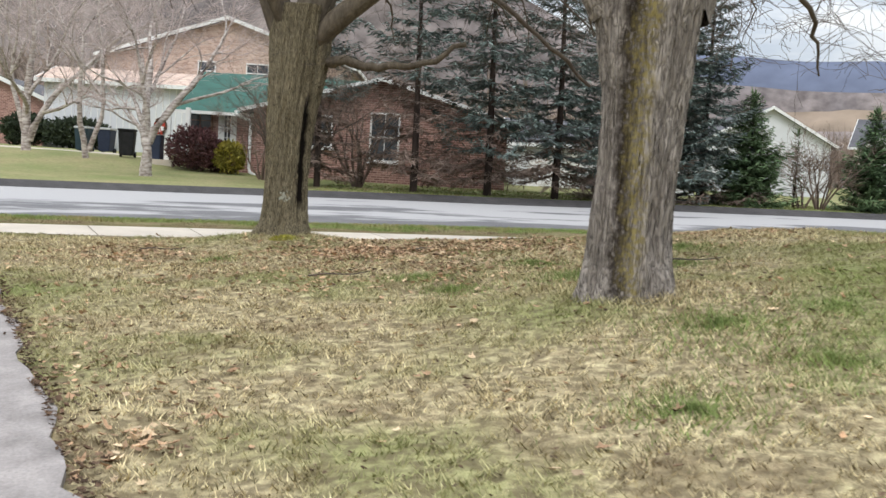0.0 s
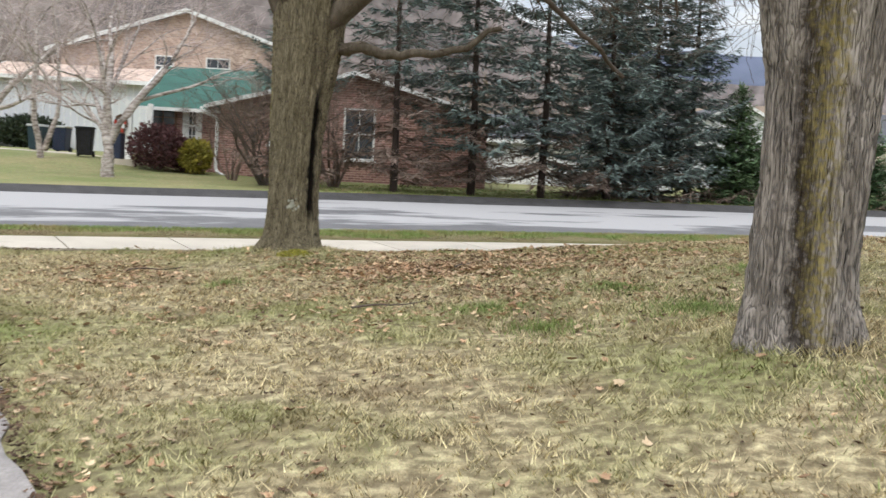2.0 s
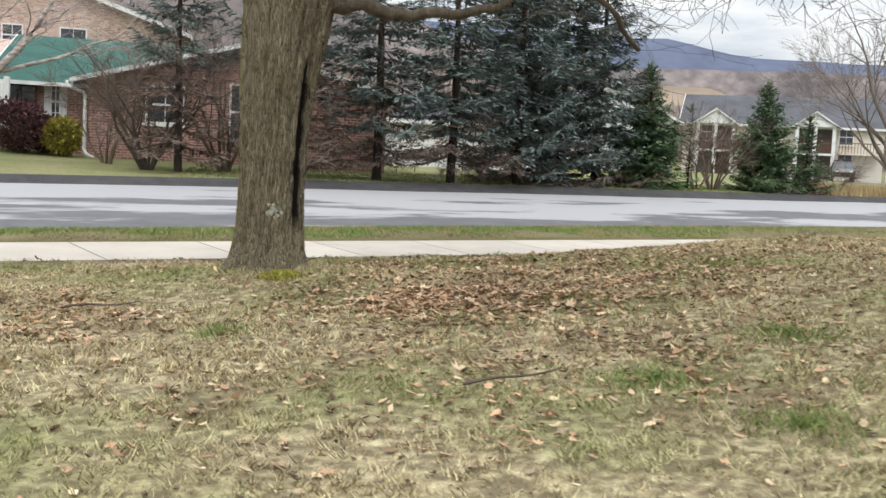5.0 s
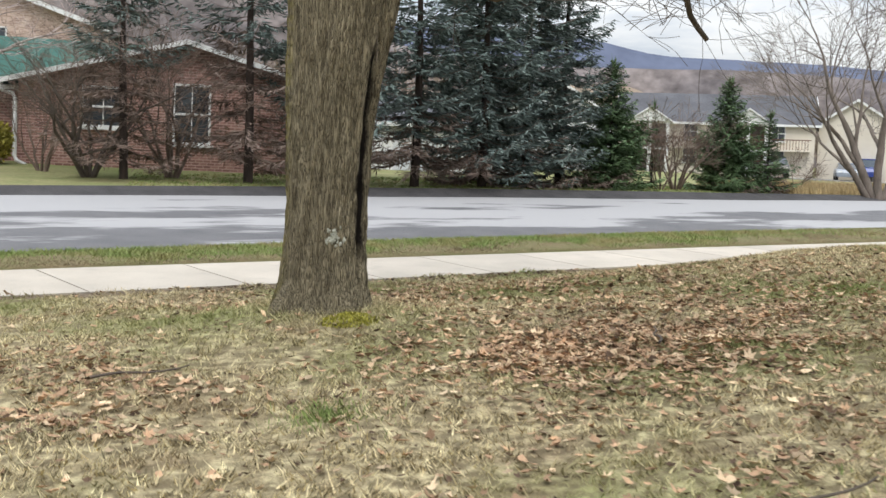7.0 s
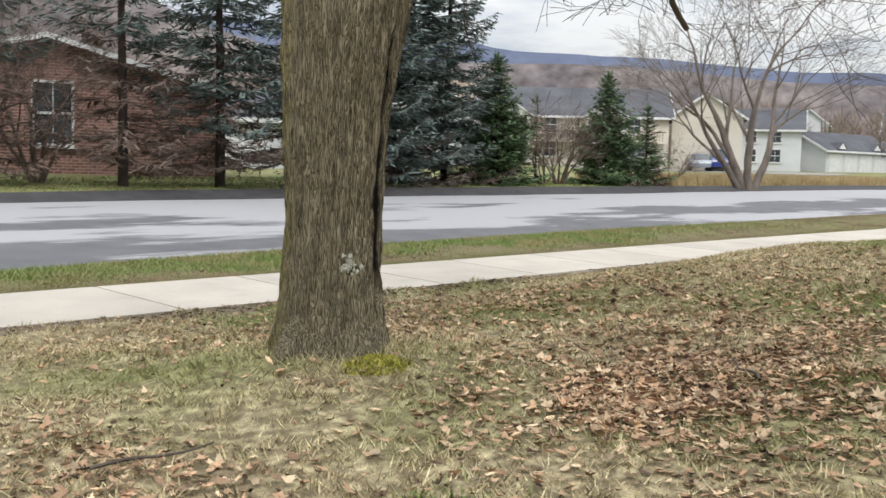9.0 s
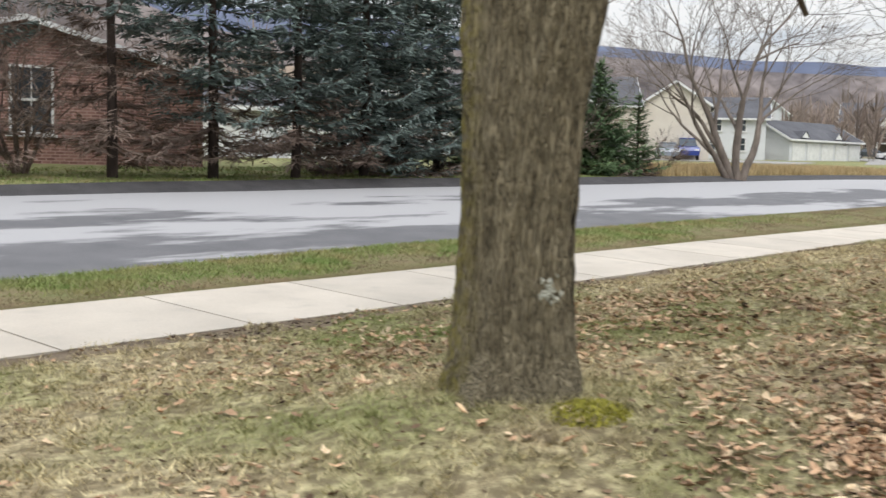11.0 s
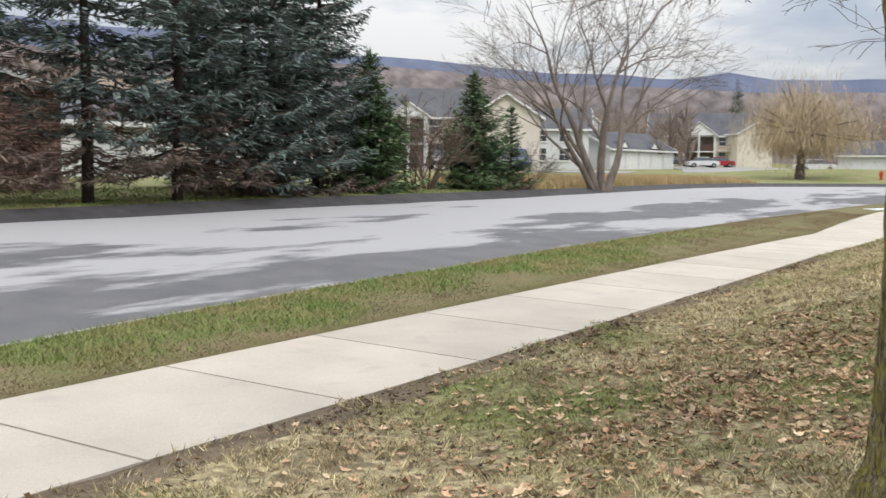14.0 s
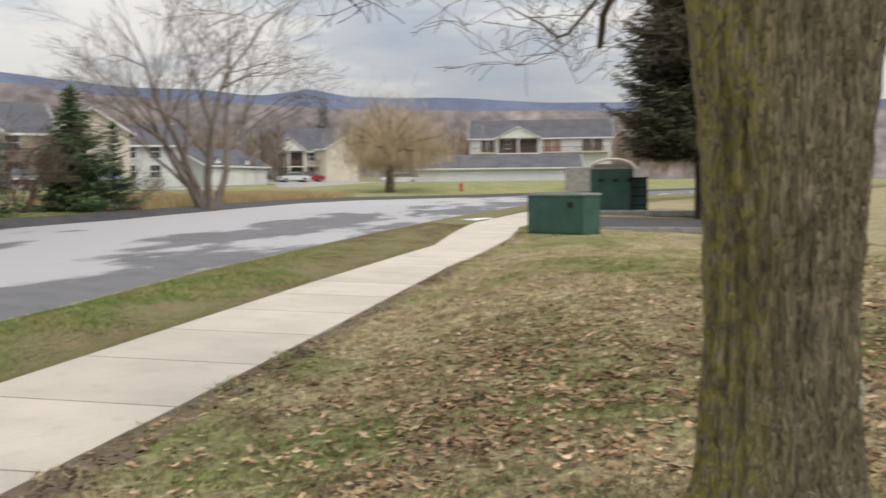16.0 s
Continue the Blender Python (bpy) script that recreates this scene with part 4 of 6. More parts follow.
willow(63.9, 61.2, 7.5, 9.0)
x, y = -9.6, 33.2
bare_tree("birch_tree", (x, y, ground_at(x, y) - 0.05), "pale-barked multi-stemmed birch on far lawn", 51,
          [((0, 0, 0), (0.02, 0, 1), 1.4, 0.21), ((0.02, 0, 1.1), (0.5, 0.1, 1), 2.4, 0.15), ((-0.02, 0, 1.0), (-0.32, 0.15, 1), 2.6, 0.15), ((0.0, 0, 1.2), (0.05, -0.2, 1), 2.2, 0.1)], 6, M_BIRCH, M_BIRCHTWIG, spread=0.5, wig=0.12, split=(3, 3), shrink=0.78)
x, y = -16.4, 40.5
bare_tree("birch_tree", (x, y, ground_at(x, y) - 0.05), "bare pale birch beside the far drive", 52, [((0, 0, 0), (0.05, 0, 1), 3.4, 0.21), ((0.1, 0, 0.4), (0.35, 0, 1), 3.0, 0.16), ((-0.1, 0, 0.8), (-0.4, 0, 1), 2.8, 0.12)], 6, M_BIRCH, M_BIRCHTWIG, spread=0.55, wig=0.1, split=(3, 3), shrink=0.74)
x, y = -13.2, 38.0
bare_tree("birch_tree", (x, y, ground_at(x, y) - 0.05), "slim white birch with fine twigs", 53, [((0, 0, 0), (-0.12, 0, 1), 3.4, 0.12), ((0.1, 0, 0.3), (0.2, 0, 1), 3.2, 0.1)], 6, M_BIRCH, M_BIRCHTWIG, spread=0.6, wig=0.12, split=(3, 3), shrink=0.74)
for x, y, s, lab in ((-5.0, 33.6, 61, "bare vase-shaped brown shrub beside brick house"), (14.2, 39.9, 62, "bare brown shrub beside small firs"), (20.2, 41.8, 63, "low tan bare shrub at the street edge")):
    k = {61: 1.35, 62: 1.0, 63: 0.55}[s]
    bare_tree("bare_shrub", (x, y, ground_at(x, y) - 0.05), lab, s, [((0.1 * math.cos(a), 0.1 * math.sin(a), 0), (0.55 * math.cos(a), 0.55 * math.sin(a), 1), 1.25 * k, 0.045 * k) for a in np.arange(0, 6.2, 0.78)], 4, M_TWIG if s == 61 else M_DEADTWIG, M_TWIG if s == 61 else M_DEADTWIG, spread=0.4, wig=0.1, split=(3, 3), shrink=0.74)
for x, y, s, k in ((-3.0, 34.6, 64, 1.35), (-6.3, 35.6, 65, 0.9), (13.4, 39.6, 66, 0.8)):
    bare_tree("bare_shrub", (x, y, ground_at(x, y) - 0.05), "tall twiggy brown shrub at the street edge", s, [((0.1 * math.cos(a), 0.1 * math.sin(a), 0), (0.4 * math.cos(a), 0.4 * math.sin(a), 1), 1.3 * k, 0.04 * k) for a in np.arange(0, 6.2, 0.9)], 5, M_DEADTWIG, M_DEADTWIG, spread=0.42, wig=0.1, split=(3, 3), shrink=0.74)
x, y = 33.0, 25.3
CEDAR = conifer_mesh(71, 13, 3.1, bare=2.7, m_live=M_NEEDLE_C, tier=0.22, boughs=15, twig=0.6, wid=0.036, power=0.45, droop=0.3, step=0.085, ragged=0.16)
conifer("cedar_tree", (x, y, ground_at(x, y) - 0.03), CEDAR, "big dark cedar with drooping foliage behind cabinets")

shrub("forsythia_bush", (-7.9, 37.6, ground_at(-7.9, 37.6)), "round yellow-green shrub beside brick wall", 81, 1.1, 1.15, M_YBUSH, 1500)
shrub("barberry_bush", (-9.2, 37.7, ground_at(-9.2, 37.7)), "dark maroon rounded shrub beside porch", 82, 1.9, 1.5, M_RBUSH, 2600)
shrub("barberry_bush", (-8.4, 38.2, ground_at(-8.4, 38.2)), "small dark maroon shrub under the window", 83, 0.9, 1.1, M_RBUSH, 1200)
shrub("hedge_bush", (-19.6, 55.0, ground_at(-19.6, 55)), "dark green clipped hedge beside white building", 84, 3.4, 1.5, M_HEDGE, 2600, 0.12)
shrub("hedge_bush", (-22.5, 55.5, ground_at(-22.5, 55.5)), "dark green clipped hedge beside brick wall", 85, 2.4, 1.6, M_HEDGE, 2000, 0.12)

# ---------------------------------------------------------------- buildings


def wall_block(name, x0, x1, y0, y1, z0, z1, material, parent):
    g = Geo()
    g.box(x0, x1, y0, y1, z0, z1)
    return part(name, g, material, parent)


def gable_wall(name, x0, x1, y0, y1, z0, z1, peak, material, parent, axis="x"):
    """A block whose two end walls rise to a peak; the ridge runs along y (axis x) or along x (axis y)."""
    g = Geo()
    if axis == "x":
        m = (x0 + x1) / 2
        v = [(x0, y0, z0), (x1, y0, z0), (x1, y0, z1), (m, y0, peak), (x0, y0, z1), (x0, y1, z0), (x1, y1, z0), (x1, y1, z1), (m, y1, peak), (x0, y1, z1)]
    else:
        m = (y0 + y1) / 2
        v = [(x1, y0, z0), (x1, y1, z0), (x1, y1, z1), (x1, m, peak), (x1, y0, z1), (x0, y0, z0), (x0, y1, z0), (x0, y1, z1), (x0, m, peak), (x0, y0, z1)]
    g.put(v, [(0, 1, 2, 3, 4), (9, 8, 7, 6, 5), (0, 4, 9, 5), (1, 6, 7, 2), (0, 5, 6, 1)])
    return part(name, g, material, parent)


def gable_roof(x0, x1, y0, y1, z1, peak, material, parent, axis="x", over=0.35, thick=0.16, trim=True):
    """Two sloped roof slabs with eaves, and white fascia boards along the rakes and eaves."""
    if axis == "x":
        a0, a1, b0, b1 = x0, x1, y0, y1
    else:
        a0, a1, b0, b1 = y0, y1, x0, x1
    m = (a0 + a1) / 2
    s = (peak - z1) / (m - a0)

    def P(a, b, z):
        return (a, b, z) if axis == "x" else (b, a, z)
    for name, ae in (("roof_left", a0 - over), ("roof_right", a1 + over)):
        ze = z1 - over * s
        g = Geo()
        v = [P(ae, b0 - over, ze), P(ae, b1 + over, ze), P(m, b1 + over, peak), P(m, b0 - over, peak)]
        v += [(p[0], p[1], p[2] + thick) for p in v]
        g.put(v, [(3, 2, 1, 0), (4, 5, 6, 7), (0, 1, 5, 4), (2, 3, 7, 6), (1, 2, 6, 5), (3, 0, 4, 7)])
        r = part("roof", g, material, parent)
        if trim:
            h = 0.17
            for b, sgn in ((b0 - over - 0.04, 1), (b1 + over + 0.04, -1)):
                g = Geo()
                v = []
                for bb in (b, b + 0.045 * sgn):
                    v += [P(ae, bb, ze - 0.05), P(m, bb, peak - 0.05), P(m, bb, peak + thick + 0.02), P(ae, bb, ze + thick + 0.02)]
                g.put(v, [(0, 1, 2, 3), (7, 6, 5, 4), (0, 4, 5, 1), (2, 6, 7, 3), (3, 7, 4, 0)])
                part("rake_board", g, M_WHITE, r)
            g = Geo()
            e0, e1 = sorted((ae, ae + (0.06 if ae < m else -0.06)))
            e0, e1 = (e0 - 0.07, e1 - 0.07) if ae < m else (e0 + 0.07, e1 + 0.07)
            if axis == "x":
                g.box(e0, e1, b0 - over, b1 + over, ze - 0.04, ze + thick)
            else:
                g.box(b0 - over, b1 + over, e0, e1, ze - 0.04, ze + thick)
            part("gutter", g, M_WHITE, r)


def window(parent, x, z, w, h, y, cols=2, rows=2, shutters=False, frame=M_WHITE, fw=0.07):
    """A framed sash window in a wall that faces -y: frame, panes, glazing bars, sill."""
    win = new("window")
    win.parent = parent
    g = Geo()
    for a in (x - w / 2, x + w / 2):
        g.box(a - fw / 2, a + fw / 2, y - 0.05, y + 0.04, z, z + h)
    for b in (z, z + h / 2, z + h):
        g.box(x - w / 2 - fw / 2, x + w / 2 + fw / 2, y - 0.054, y + 0.04, b - fw / 2, b + fw / 2)
    for i in range(1, cols):
        a = x - w / 2 + w * i / cols
        g.box(a - 0.015, a + 0.015, y - 0.03, y + 0.03, z, z + h)
    for i in range(1, rows * 2):
        if i != rows:
            b = z + h * i / (rows * 2)
            g.box(x - w / 2, x + w / 2, y - 0.026, y + 0.03, b - 0.012, b + 0.012)
    part("window_frame", g, frame, win)
    for k in (0, 1):
        g = Geo()
        g.box(x - w / 2 + fw / 2, x + w / 2 - fw / 2, y - 0.008, y + 0.02, z + h * k / 2 + fw / 2, z + h * (k + 1) / 2 - fw / 2)
        part("pane", g, M_GLASS, win)
    g = Geo()
    g.box(x - w / 2 - 0.12, x + w / 2 + 0.12, y - 0.11, y + 0.03, z - 0.11, z - 0.04)
    part("sill", g, frame, win)
    if shutters:
        for a in (x - w / 2 - 0.12, x + w / 2 + 0.12):
            g = Geo()
            g.box(a - 0.075, a + 0.075, y - 0.05, y + 0.0, z - 0.05, z + h + 0.05)
            for i in range(int(h / 0.12)):
                g.box(a - 0.055, a + 0.055, y - 0.07, y - 0.045, z + 0.05 + i * 0.12, z + 0.12 + i * 0.12)
            part("shutter", g, M_WHITE, win)
    return win


# brick house with the green roof
house = thing("brick_house", (0, 0, 0), "single-storey red brick house with green shingle roof", "house")
HY = 39.0
HZ = ground_at(-2, HY) - 0.1
gable_wall("wall", -7.35, 2.1, HY, HY + 14, HZ, 3.42, 4.72, M_BRICKWALL, house, "x")
gable_roof(-7.35, 2.1, HY, HY + 14, 3.42, 4.72, M_GROOF, house, "x", over=0.45, thick=0.08)
gable_wall("wall", -10.0, -7.36, HY + 0.7, HY + 9.5, HZ, 3.36, 5.05, M_BRICKWALL, house, "y")
gable_roof(-10.0, -3.0, HY + 0.7, HY + 9.5, 3.36, 5.05, M_GROOF, house, "y", over=0.55, thick=0.08)
window(house, -2.45, 1.75, 1.05, 1.75, HY - 0.01, 2, 1)
window(house, -5.0, 2.15, 1.15, 1.15, HY - 0.01, 2, 1)
window(house, -8.45, 1.95, 0.3, 1.4, HY + 0.69, 2, 2, shutters=True)
# Frame coloured brown, not white, to put the porch's shade into it.
window(house, -9.5, 1.7, 0.9, 1.6, HY + 0.69, 2, 2, frame=M_RAIL)
g = Geo()
zc = ground_at(-10.9, 38.4)
g.box(-11.2, -10.1, 38.1, 39.6, zc - 0.15, zc + 0.16)
part("porch_step", g, M_CONC, house, "pale concrete porch step")
bevel_box("column", (0.2, 0.2, 3.2 - zc), (-10.45, 38.75, zc + 0.16), M_WHITE, house, 0.015)
bevel_box("column", (0.17, 0.17, 3.2 - zc), (-9.75, 38.85, zc + 0.1), M_WHITE, house, 0.015)
g = Geo()
g.tube([(-8.0, HY - 0.15, 3.3), (-7.95, HY - 0.2, 3.12), (-7.5, HY - 0.12, 2.98), (-7.43, HY - 0.12, 2.85), (-7.43, HY - 0.12, 1.2), (-7.36, HY - 0.2, 1.05), (-7.08, HY - 0.45, 0.93)], [0.06] * 7, 6)
part("downspout", g, M_WHITE, house, "white metal downspout")

# tan brick building behind
hall = thing("tan_building", (0, 0, 0), "large tan brick gabled building with white trim", "building")
z0 = ground_at(-13, 62) - 0.2
gable_wall("wall", -20.6, -6.2, 62, 70, z0, 7.5, 9.9, M_TANBRICK, hall, "x")
gable_roof(-20.6, -6.2, 62, 70, 7.5, 9.9, M_DROOF, hall, "x", over=0.5)
window(hall, -11.6, 6.3, 1.3, 1.1, 61.99, 2, 1)
window(hall, -14.6, 6.3, 1.0, 1.1, 61.99, 2, 1)
annex = thing("white_building", (0, 0, 0), "low white weathered building with siding boards", "building")
gable_wall("wall", -22.0, -13.0, 56.5, 61.9, z0, 5.4, 6.2, M_SIDING_W, annex, "y")
gable_roof(-22.0, -13.0, 56.5, 61.9, 5.4, 6.2, M_TANBRICK, annex, "y", over=0.4)
for i in range(26):
    g = Geo()
    a = -21.9 + i * 0.35
    g.box(a, a + 0.05, 56.46, 56.5, z0 + 0.3, 5.35)
    part("batten", g, M_WHITE, annex)
barn = thing("brick_outbuilding", (0, 0, 0), "red brick outbuilding with white gable trim", "building")
gable_wall("wall", -29.5, -22.6, 60, 72, z0, 4.2, 5.6, M_BRICKWALL, barn, "x")
gable_roof(-29.5, -22.6, 60, 72, 4.2, 5.6, M_DROOF, barn, "x", over=0.4)

# white house beyond the spruces
wh = thing("white_house", (0, 0, 0), "white sided gabled house beyond the trees", "house")
z0 = ground_at(23, 76) - 0.3
gable_wall("wall", 18.4, 27.3, 75.5, 90, z0, 5.4, 7.8, M_SIDING_W, wh, "x")
gable_roof(18.4, 27.3, 75.5, 90, 5.4, 7.8, M_DROOF, wh, "x", over=0.4)
pale = thing("white_garage", (0, 0, 0), "white garage half hidden behind the spruces", "garage")
z0 = ground_at(8, 52) - 0.3
gable_wall("wall", 3.2, 12.2, 52, 60, z0, 3.3, 4.6, M_SIDING_W, pale, "y")
gable_roof(3.2, 12.2, 52, 60, 3.3, 4.6, M_DROOF, pale, "y", over=0.4)
for a in (5.2, 9.8):
    g = Geo()
    g.box(a - 1.3, a + 1.3, 51.93, 52.0, z0 + 0.2, 2.9)
    part("garage_door", g, M_WHITE, pale)


def porch(parent, x, y, z0, eave, peak, w, depth, cols=3):
    """A two-storey gabled porch that projects towards -y: pediment, roof, columns, balcony and rail."""
    p = new("porch")
    p.parent = parent
    g = Geo()
    v = [(x - w / 2, y - depth, eave), (x + w / 2, y - depth, eave), (x, y - depth, peak)]
    v += [(a, b + 0.12, c) for a, b, c in v]
    g.put(v, [(0, 1, 2), (5, 4, 3), (0, 3, 4, 1), (1, 4, 5, 2), (2, 5, 3, 0)])
    part("pediment", g, M_WHITE, p)
    for s in (-1, 1):
        g = Geo()
        v = [(x + s * (w / 2 + 0.3), y - depth - 0.25, eave - 0.15), (x, y - depth - 0.25, peak + 0.05), (x, y + 2.5, peak + 0.05), (x + s * (w / 2 + 0.3), y + 2.5, eave - 0.15)]
        v += [(a, b, c + 0.14) for a, b, c in v]
        g.put(v, [(0, 1, 2, 3), (7, 6, 5, 4), (0, 4, 5, 1), (1, 5, 6, 2), (2, 6, 7, 3), (3, 7, 4, 0)])
        part("porch_roof", g, M_WHITE, p)
    for i in range(cols):
        a = x - w / 2 + 0.18 + (w - 0.36) * i / (cols - 1)
        bevel_box("column", (0.28, 0.28, eave - z0), (a, y - depth + 0.2, z0), M_WHITE, p, 0.02)
    # A thin dark sheet on the wall paints the shade under the porch.
    g = Geo()
    g.box(x - w / 2 + 0.1, x + w / 2 - 0.1, y - 0.012, y - 0.002, z0 + 0.1, eave - 0.05)
    part("recess", g, M_SHADE_BROWN, p, "dark panel for the shade behind the columns")
    g = Geo()
    zm = z0 + (eave - z0) * 0.5
    g.box(x - w / 2, x + w / 2, y - depth + 0.1, y, zm - 0.16, zm)
    part("balcony_floor", g, M_WHITE, p)
    g = Geo()
    g.box(x - w / 2, x + w / 2, y - depth + 0.12, y - depth + 0.17, zm + 0.86, zm + 0.93)
    n = int(w / 0.22)
    for i in range(n):
        a = x - w / 2 + (i + 0.5) * w / n
        g.box(a - 0.025, a + 0.025, y - depth + 0.12, y - depth + 0.16, zm, zm + 0.88)
    part("railing", g, M_RAIL, p)


def apartment(label, at, turn, length, depth, z1, peak, porches, m_wall, windows=True, ends=True, balcony=True):
    """A long two-storey block with its front towards local -y; at is the left front corner on the ground."""
    b = thing("apartment_building", at, label, "building", turn=turn)
    gable_wall("wall", 0, length, 0, depth, -0.6, z1, peak, m_wall, b, "y")
    gable_roof(0, length, 0, depth, z1, peak, M_DROOF, b, "y", over=0.45)
    zm = z1 * 0.5
    taken = []
    for x, w, pk in porches:
        porch(b, x, -0.02, -0.1, z1 - 0.15, pk, w, 1.7)
        taken.append((x - w / 2 - 0.3, x + w / 2 + 0.3))
        window(b, x - w / 4, zm + 0.7, 1.0, 1.5, -0.02, 2, 1)
        window(b, x + w / 4, zm + 0.3, 1.0, 1.9, -0.02, 1, 1, frame=M_RAIL)
        window(b, x + w / 4, 0.3, 1.0, 1.9, -0.02, 1, 1, frame=M_RAIL)
    x = 1.4
    while windows and x < length - 1.2:
        if not any(a - 0.6 < x < c + 0.6 for a, c in taken):
            for z in (0.9, zm + 0.75):
                window(b, x, z, 1.15, 1.35, -0.02, 2, 1)
        x += 2.5
    if balcony:
        for a, c in zip([0.4] + [t[1] for t in taken], [t[0] for t in taken] + [length - 0.4]):
            if c - a < 1.5:
                continue
            g = Geo()
            g.box(a, c, -1.25, -0.01, zm - 0.14, zm)
            part("balcony", g, M_SIDING, b)
            g = Geo()
            g.box(a, c, -1.25, -1.19, zm + 0.82, zm + 0.9)
            for i in range(int((c - a) / 0.25)):
                g.box(a + i * 0.25, a + i * 0.25 + 0.05, -1.24, -1.2, zm, zm + 0.84)
            part("balcony_rail", g, M_RAIL, b)
    return b


ya = -28.0
za_ = ground_at(42, 92)
apartment("long two-storey apartment block with gabled porches, dark roof", (36.3, 94.8, za_), ya, 17.0, 10, 4.6, 7.3, ((2.9, 3.4, 5.6), (11.3, 3.4, 5.6)), M_SIDING)
wing = thing("apartment_wing", (52.3, 87.8, ground_at(52, 88)), "cream gable end of apartment block", "building", turn=-36)
gable_wall("wall", 0, 6.2, 0, 9, -0.6, 4.85, 6.9, M_SIDING, wing, "x")
gable_roof(0, 6.2, 0, 9, 4.85, 6.9, M_DROOF, wing, "x", over=0.4)
apartment("white two-storey apartment block with paired windows", (66.5, 100.5, ground_at(69, 98)), -41, 9.0, 8, 4.4, 6.6, (), M_SIDING_W, balcony=False)
gar = thing("garage_block", (77.9, 95.9, ground_at(79, 97.5)), "white garage block with dark roof and small dormers", "garage", turn=14)
gable_wall("wall", 0, 14.5, 0, 7.4, -0.5, 2.35, 4.3, M_SIDING_W, gar, "y")
gable_roof(0, 14.5, 0, 7.4, 2.35, 4.3, M_DROOF, gar, "y", over=0.4)
for i in range(5):
    g = Geo()
    g.box(0.5 + i * 2.9, 2.9 + i * 2.9, -0.06, -0.005, -0.3, 1.95)
    for k in range(4):
        g.box(0.5 + i * 2.9, 2.9 + i * 2.9, -0.075, -0.055, -0.25 + k * 0.56, 0.23 + k * 0.56)
    part("garage_door", g, M_WHITE, gar)
for i in (2.6, 9.4):
    g = Geo()
    g.put([(i - 0.7, -0.3, 2.5), (i + 0.7, -0.3, 2.5), (i, -0.3, 3.15), (i, -0.2, 3.15), (i - 0.7, -0.2, 2.5), (i + 0.7, -0.2, 2.5)], [(0, 1, 2), (3, 5, 4), (0, 2, 3, 4), (1, 5, 3, 2)])
    dorm = part("dormer", g, M_WHITE, gar)
    g = Geo()
    g.put([(i - 0.85, -0.35, 2.45), (i, -0.35, 3.25), (i, 1.7, 3.25), (i + 0.85, -0.35, 2.45)], [(0, 1, 2), (1, 3, 2)])
    part("dormer_roof", g, M_DROOF, dorm)
apartment("distant two-storey apartment block with gabled porch", (120.4, 130.1, ground_at(122, 126)), -50, 15.2, 10, 5.0, 8.6, ((7.8, 5.2, 6.9),), M_SIDING)
endw = thing("apartment_wing", (127.2, 118.0, ground_at(128, 117)), "cream end wing of distant apartment block", "building", turn=-18)
gable_wall("wall", 0, 6.4, 0, 9, -0.6, 5.3, 7.0, M_SIDING, endw, "x")
gable_roof(0, 6.4, 0, 9, 5.3, 7.0, M_DROOF, endw, "x", over=0.4)
bk = thing("apartment_wing", (104.5, 133.0, ground_at(105, 130)), "grey gable end of apartment block", "building", turn=-40)
gable_wall("wall", 0, 6.0, 0, 10, -0.6, 6.2, 8.6, M_SIDING_W, bk, "x")
gable_roof(0, 6.0, 0, 10, 6.2, 8.6, M_DROOF, bk, "x", over=0.4)
longg = thing("garage_block", (119.4, 95.0, ground_at(119, 95)), "long low white garage row with dark roof", "garage", turn=-60.5)
gable_wall("wall", 0, 23, 0, 9, -0.6, 2.1, 4.0, M_SIDING_W, longg, "y")
gable_roof(0, 23, 0, 9, 2.1, 4.0, M_DROOF, longg, "y", over=0.45)
UPPER = apartment("apartment block with porch above garage roofs", (153.4, 106.5, 5.2), -64, 24.5, 10, 5.2, 8.4, ((8.5, 7.5, 6.9),), M_SIDING_W, windows=False)
# The two dark boxes are painted balcony shade, proud of the wall.
for a, b, m, n, lab in ((1.9, 4.4, M_SHADE_BROWN, "balcony_recess", "dark panel for the shade of a balcony"), (12.8, 16.0, M_BRICKWALL, "brick_panel", "red brick wall panel"), (19.4, 23.2, M_SHADE_BROWN, "balcony_recess", "dark panel for the shade of a balcony")):
    g = Geo()
    g.box(a, b, -0.06, -0.003, 2.75, 4.75)
    part(n, g, m, UPPER, lab)
    for k in (a, (a + b) / 2, b):
        bevel_box("post", (0.14, 0.14, 2.3), (k, -1.1, 2.6), M_WHITE, UPPER, 0.015)

# ---------------------------------------------------------------- sidewalk panels and path
SP = 1.67
J0 = np.array((-2.24, 17.2))


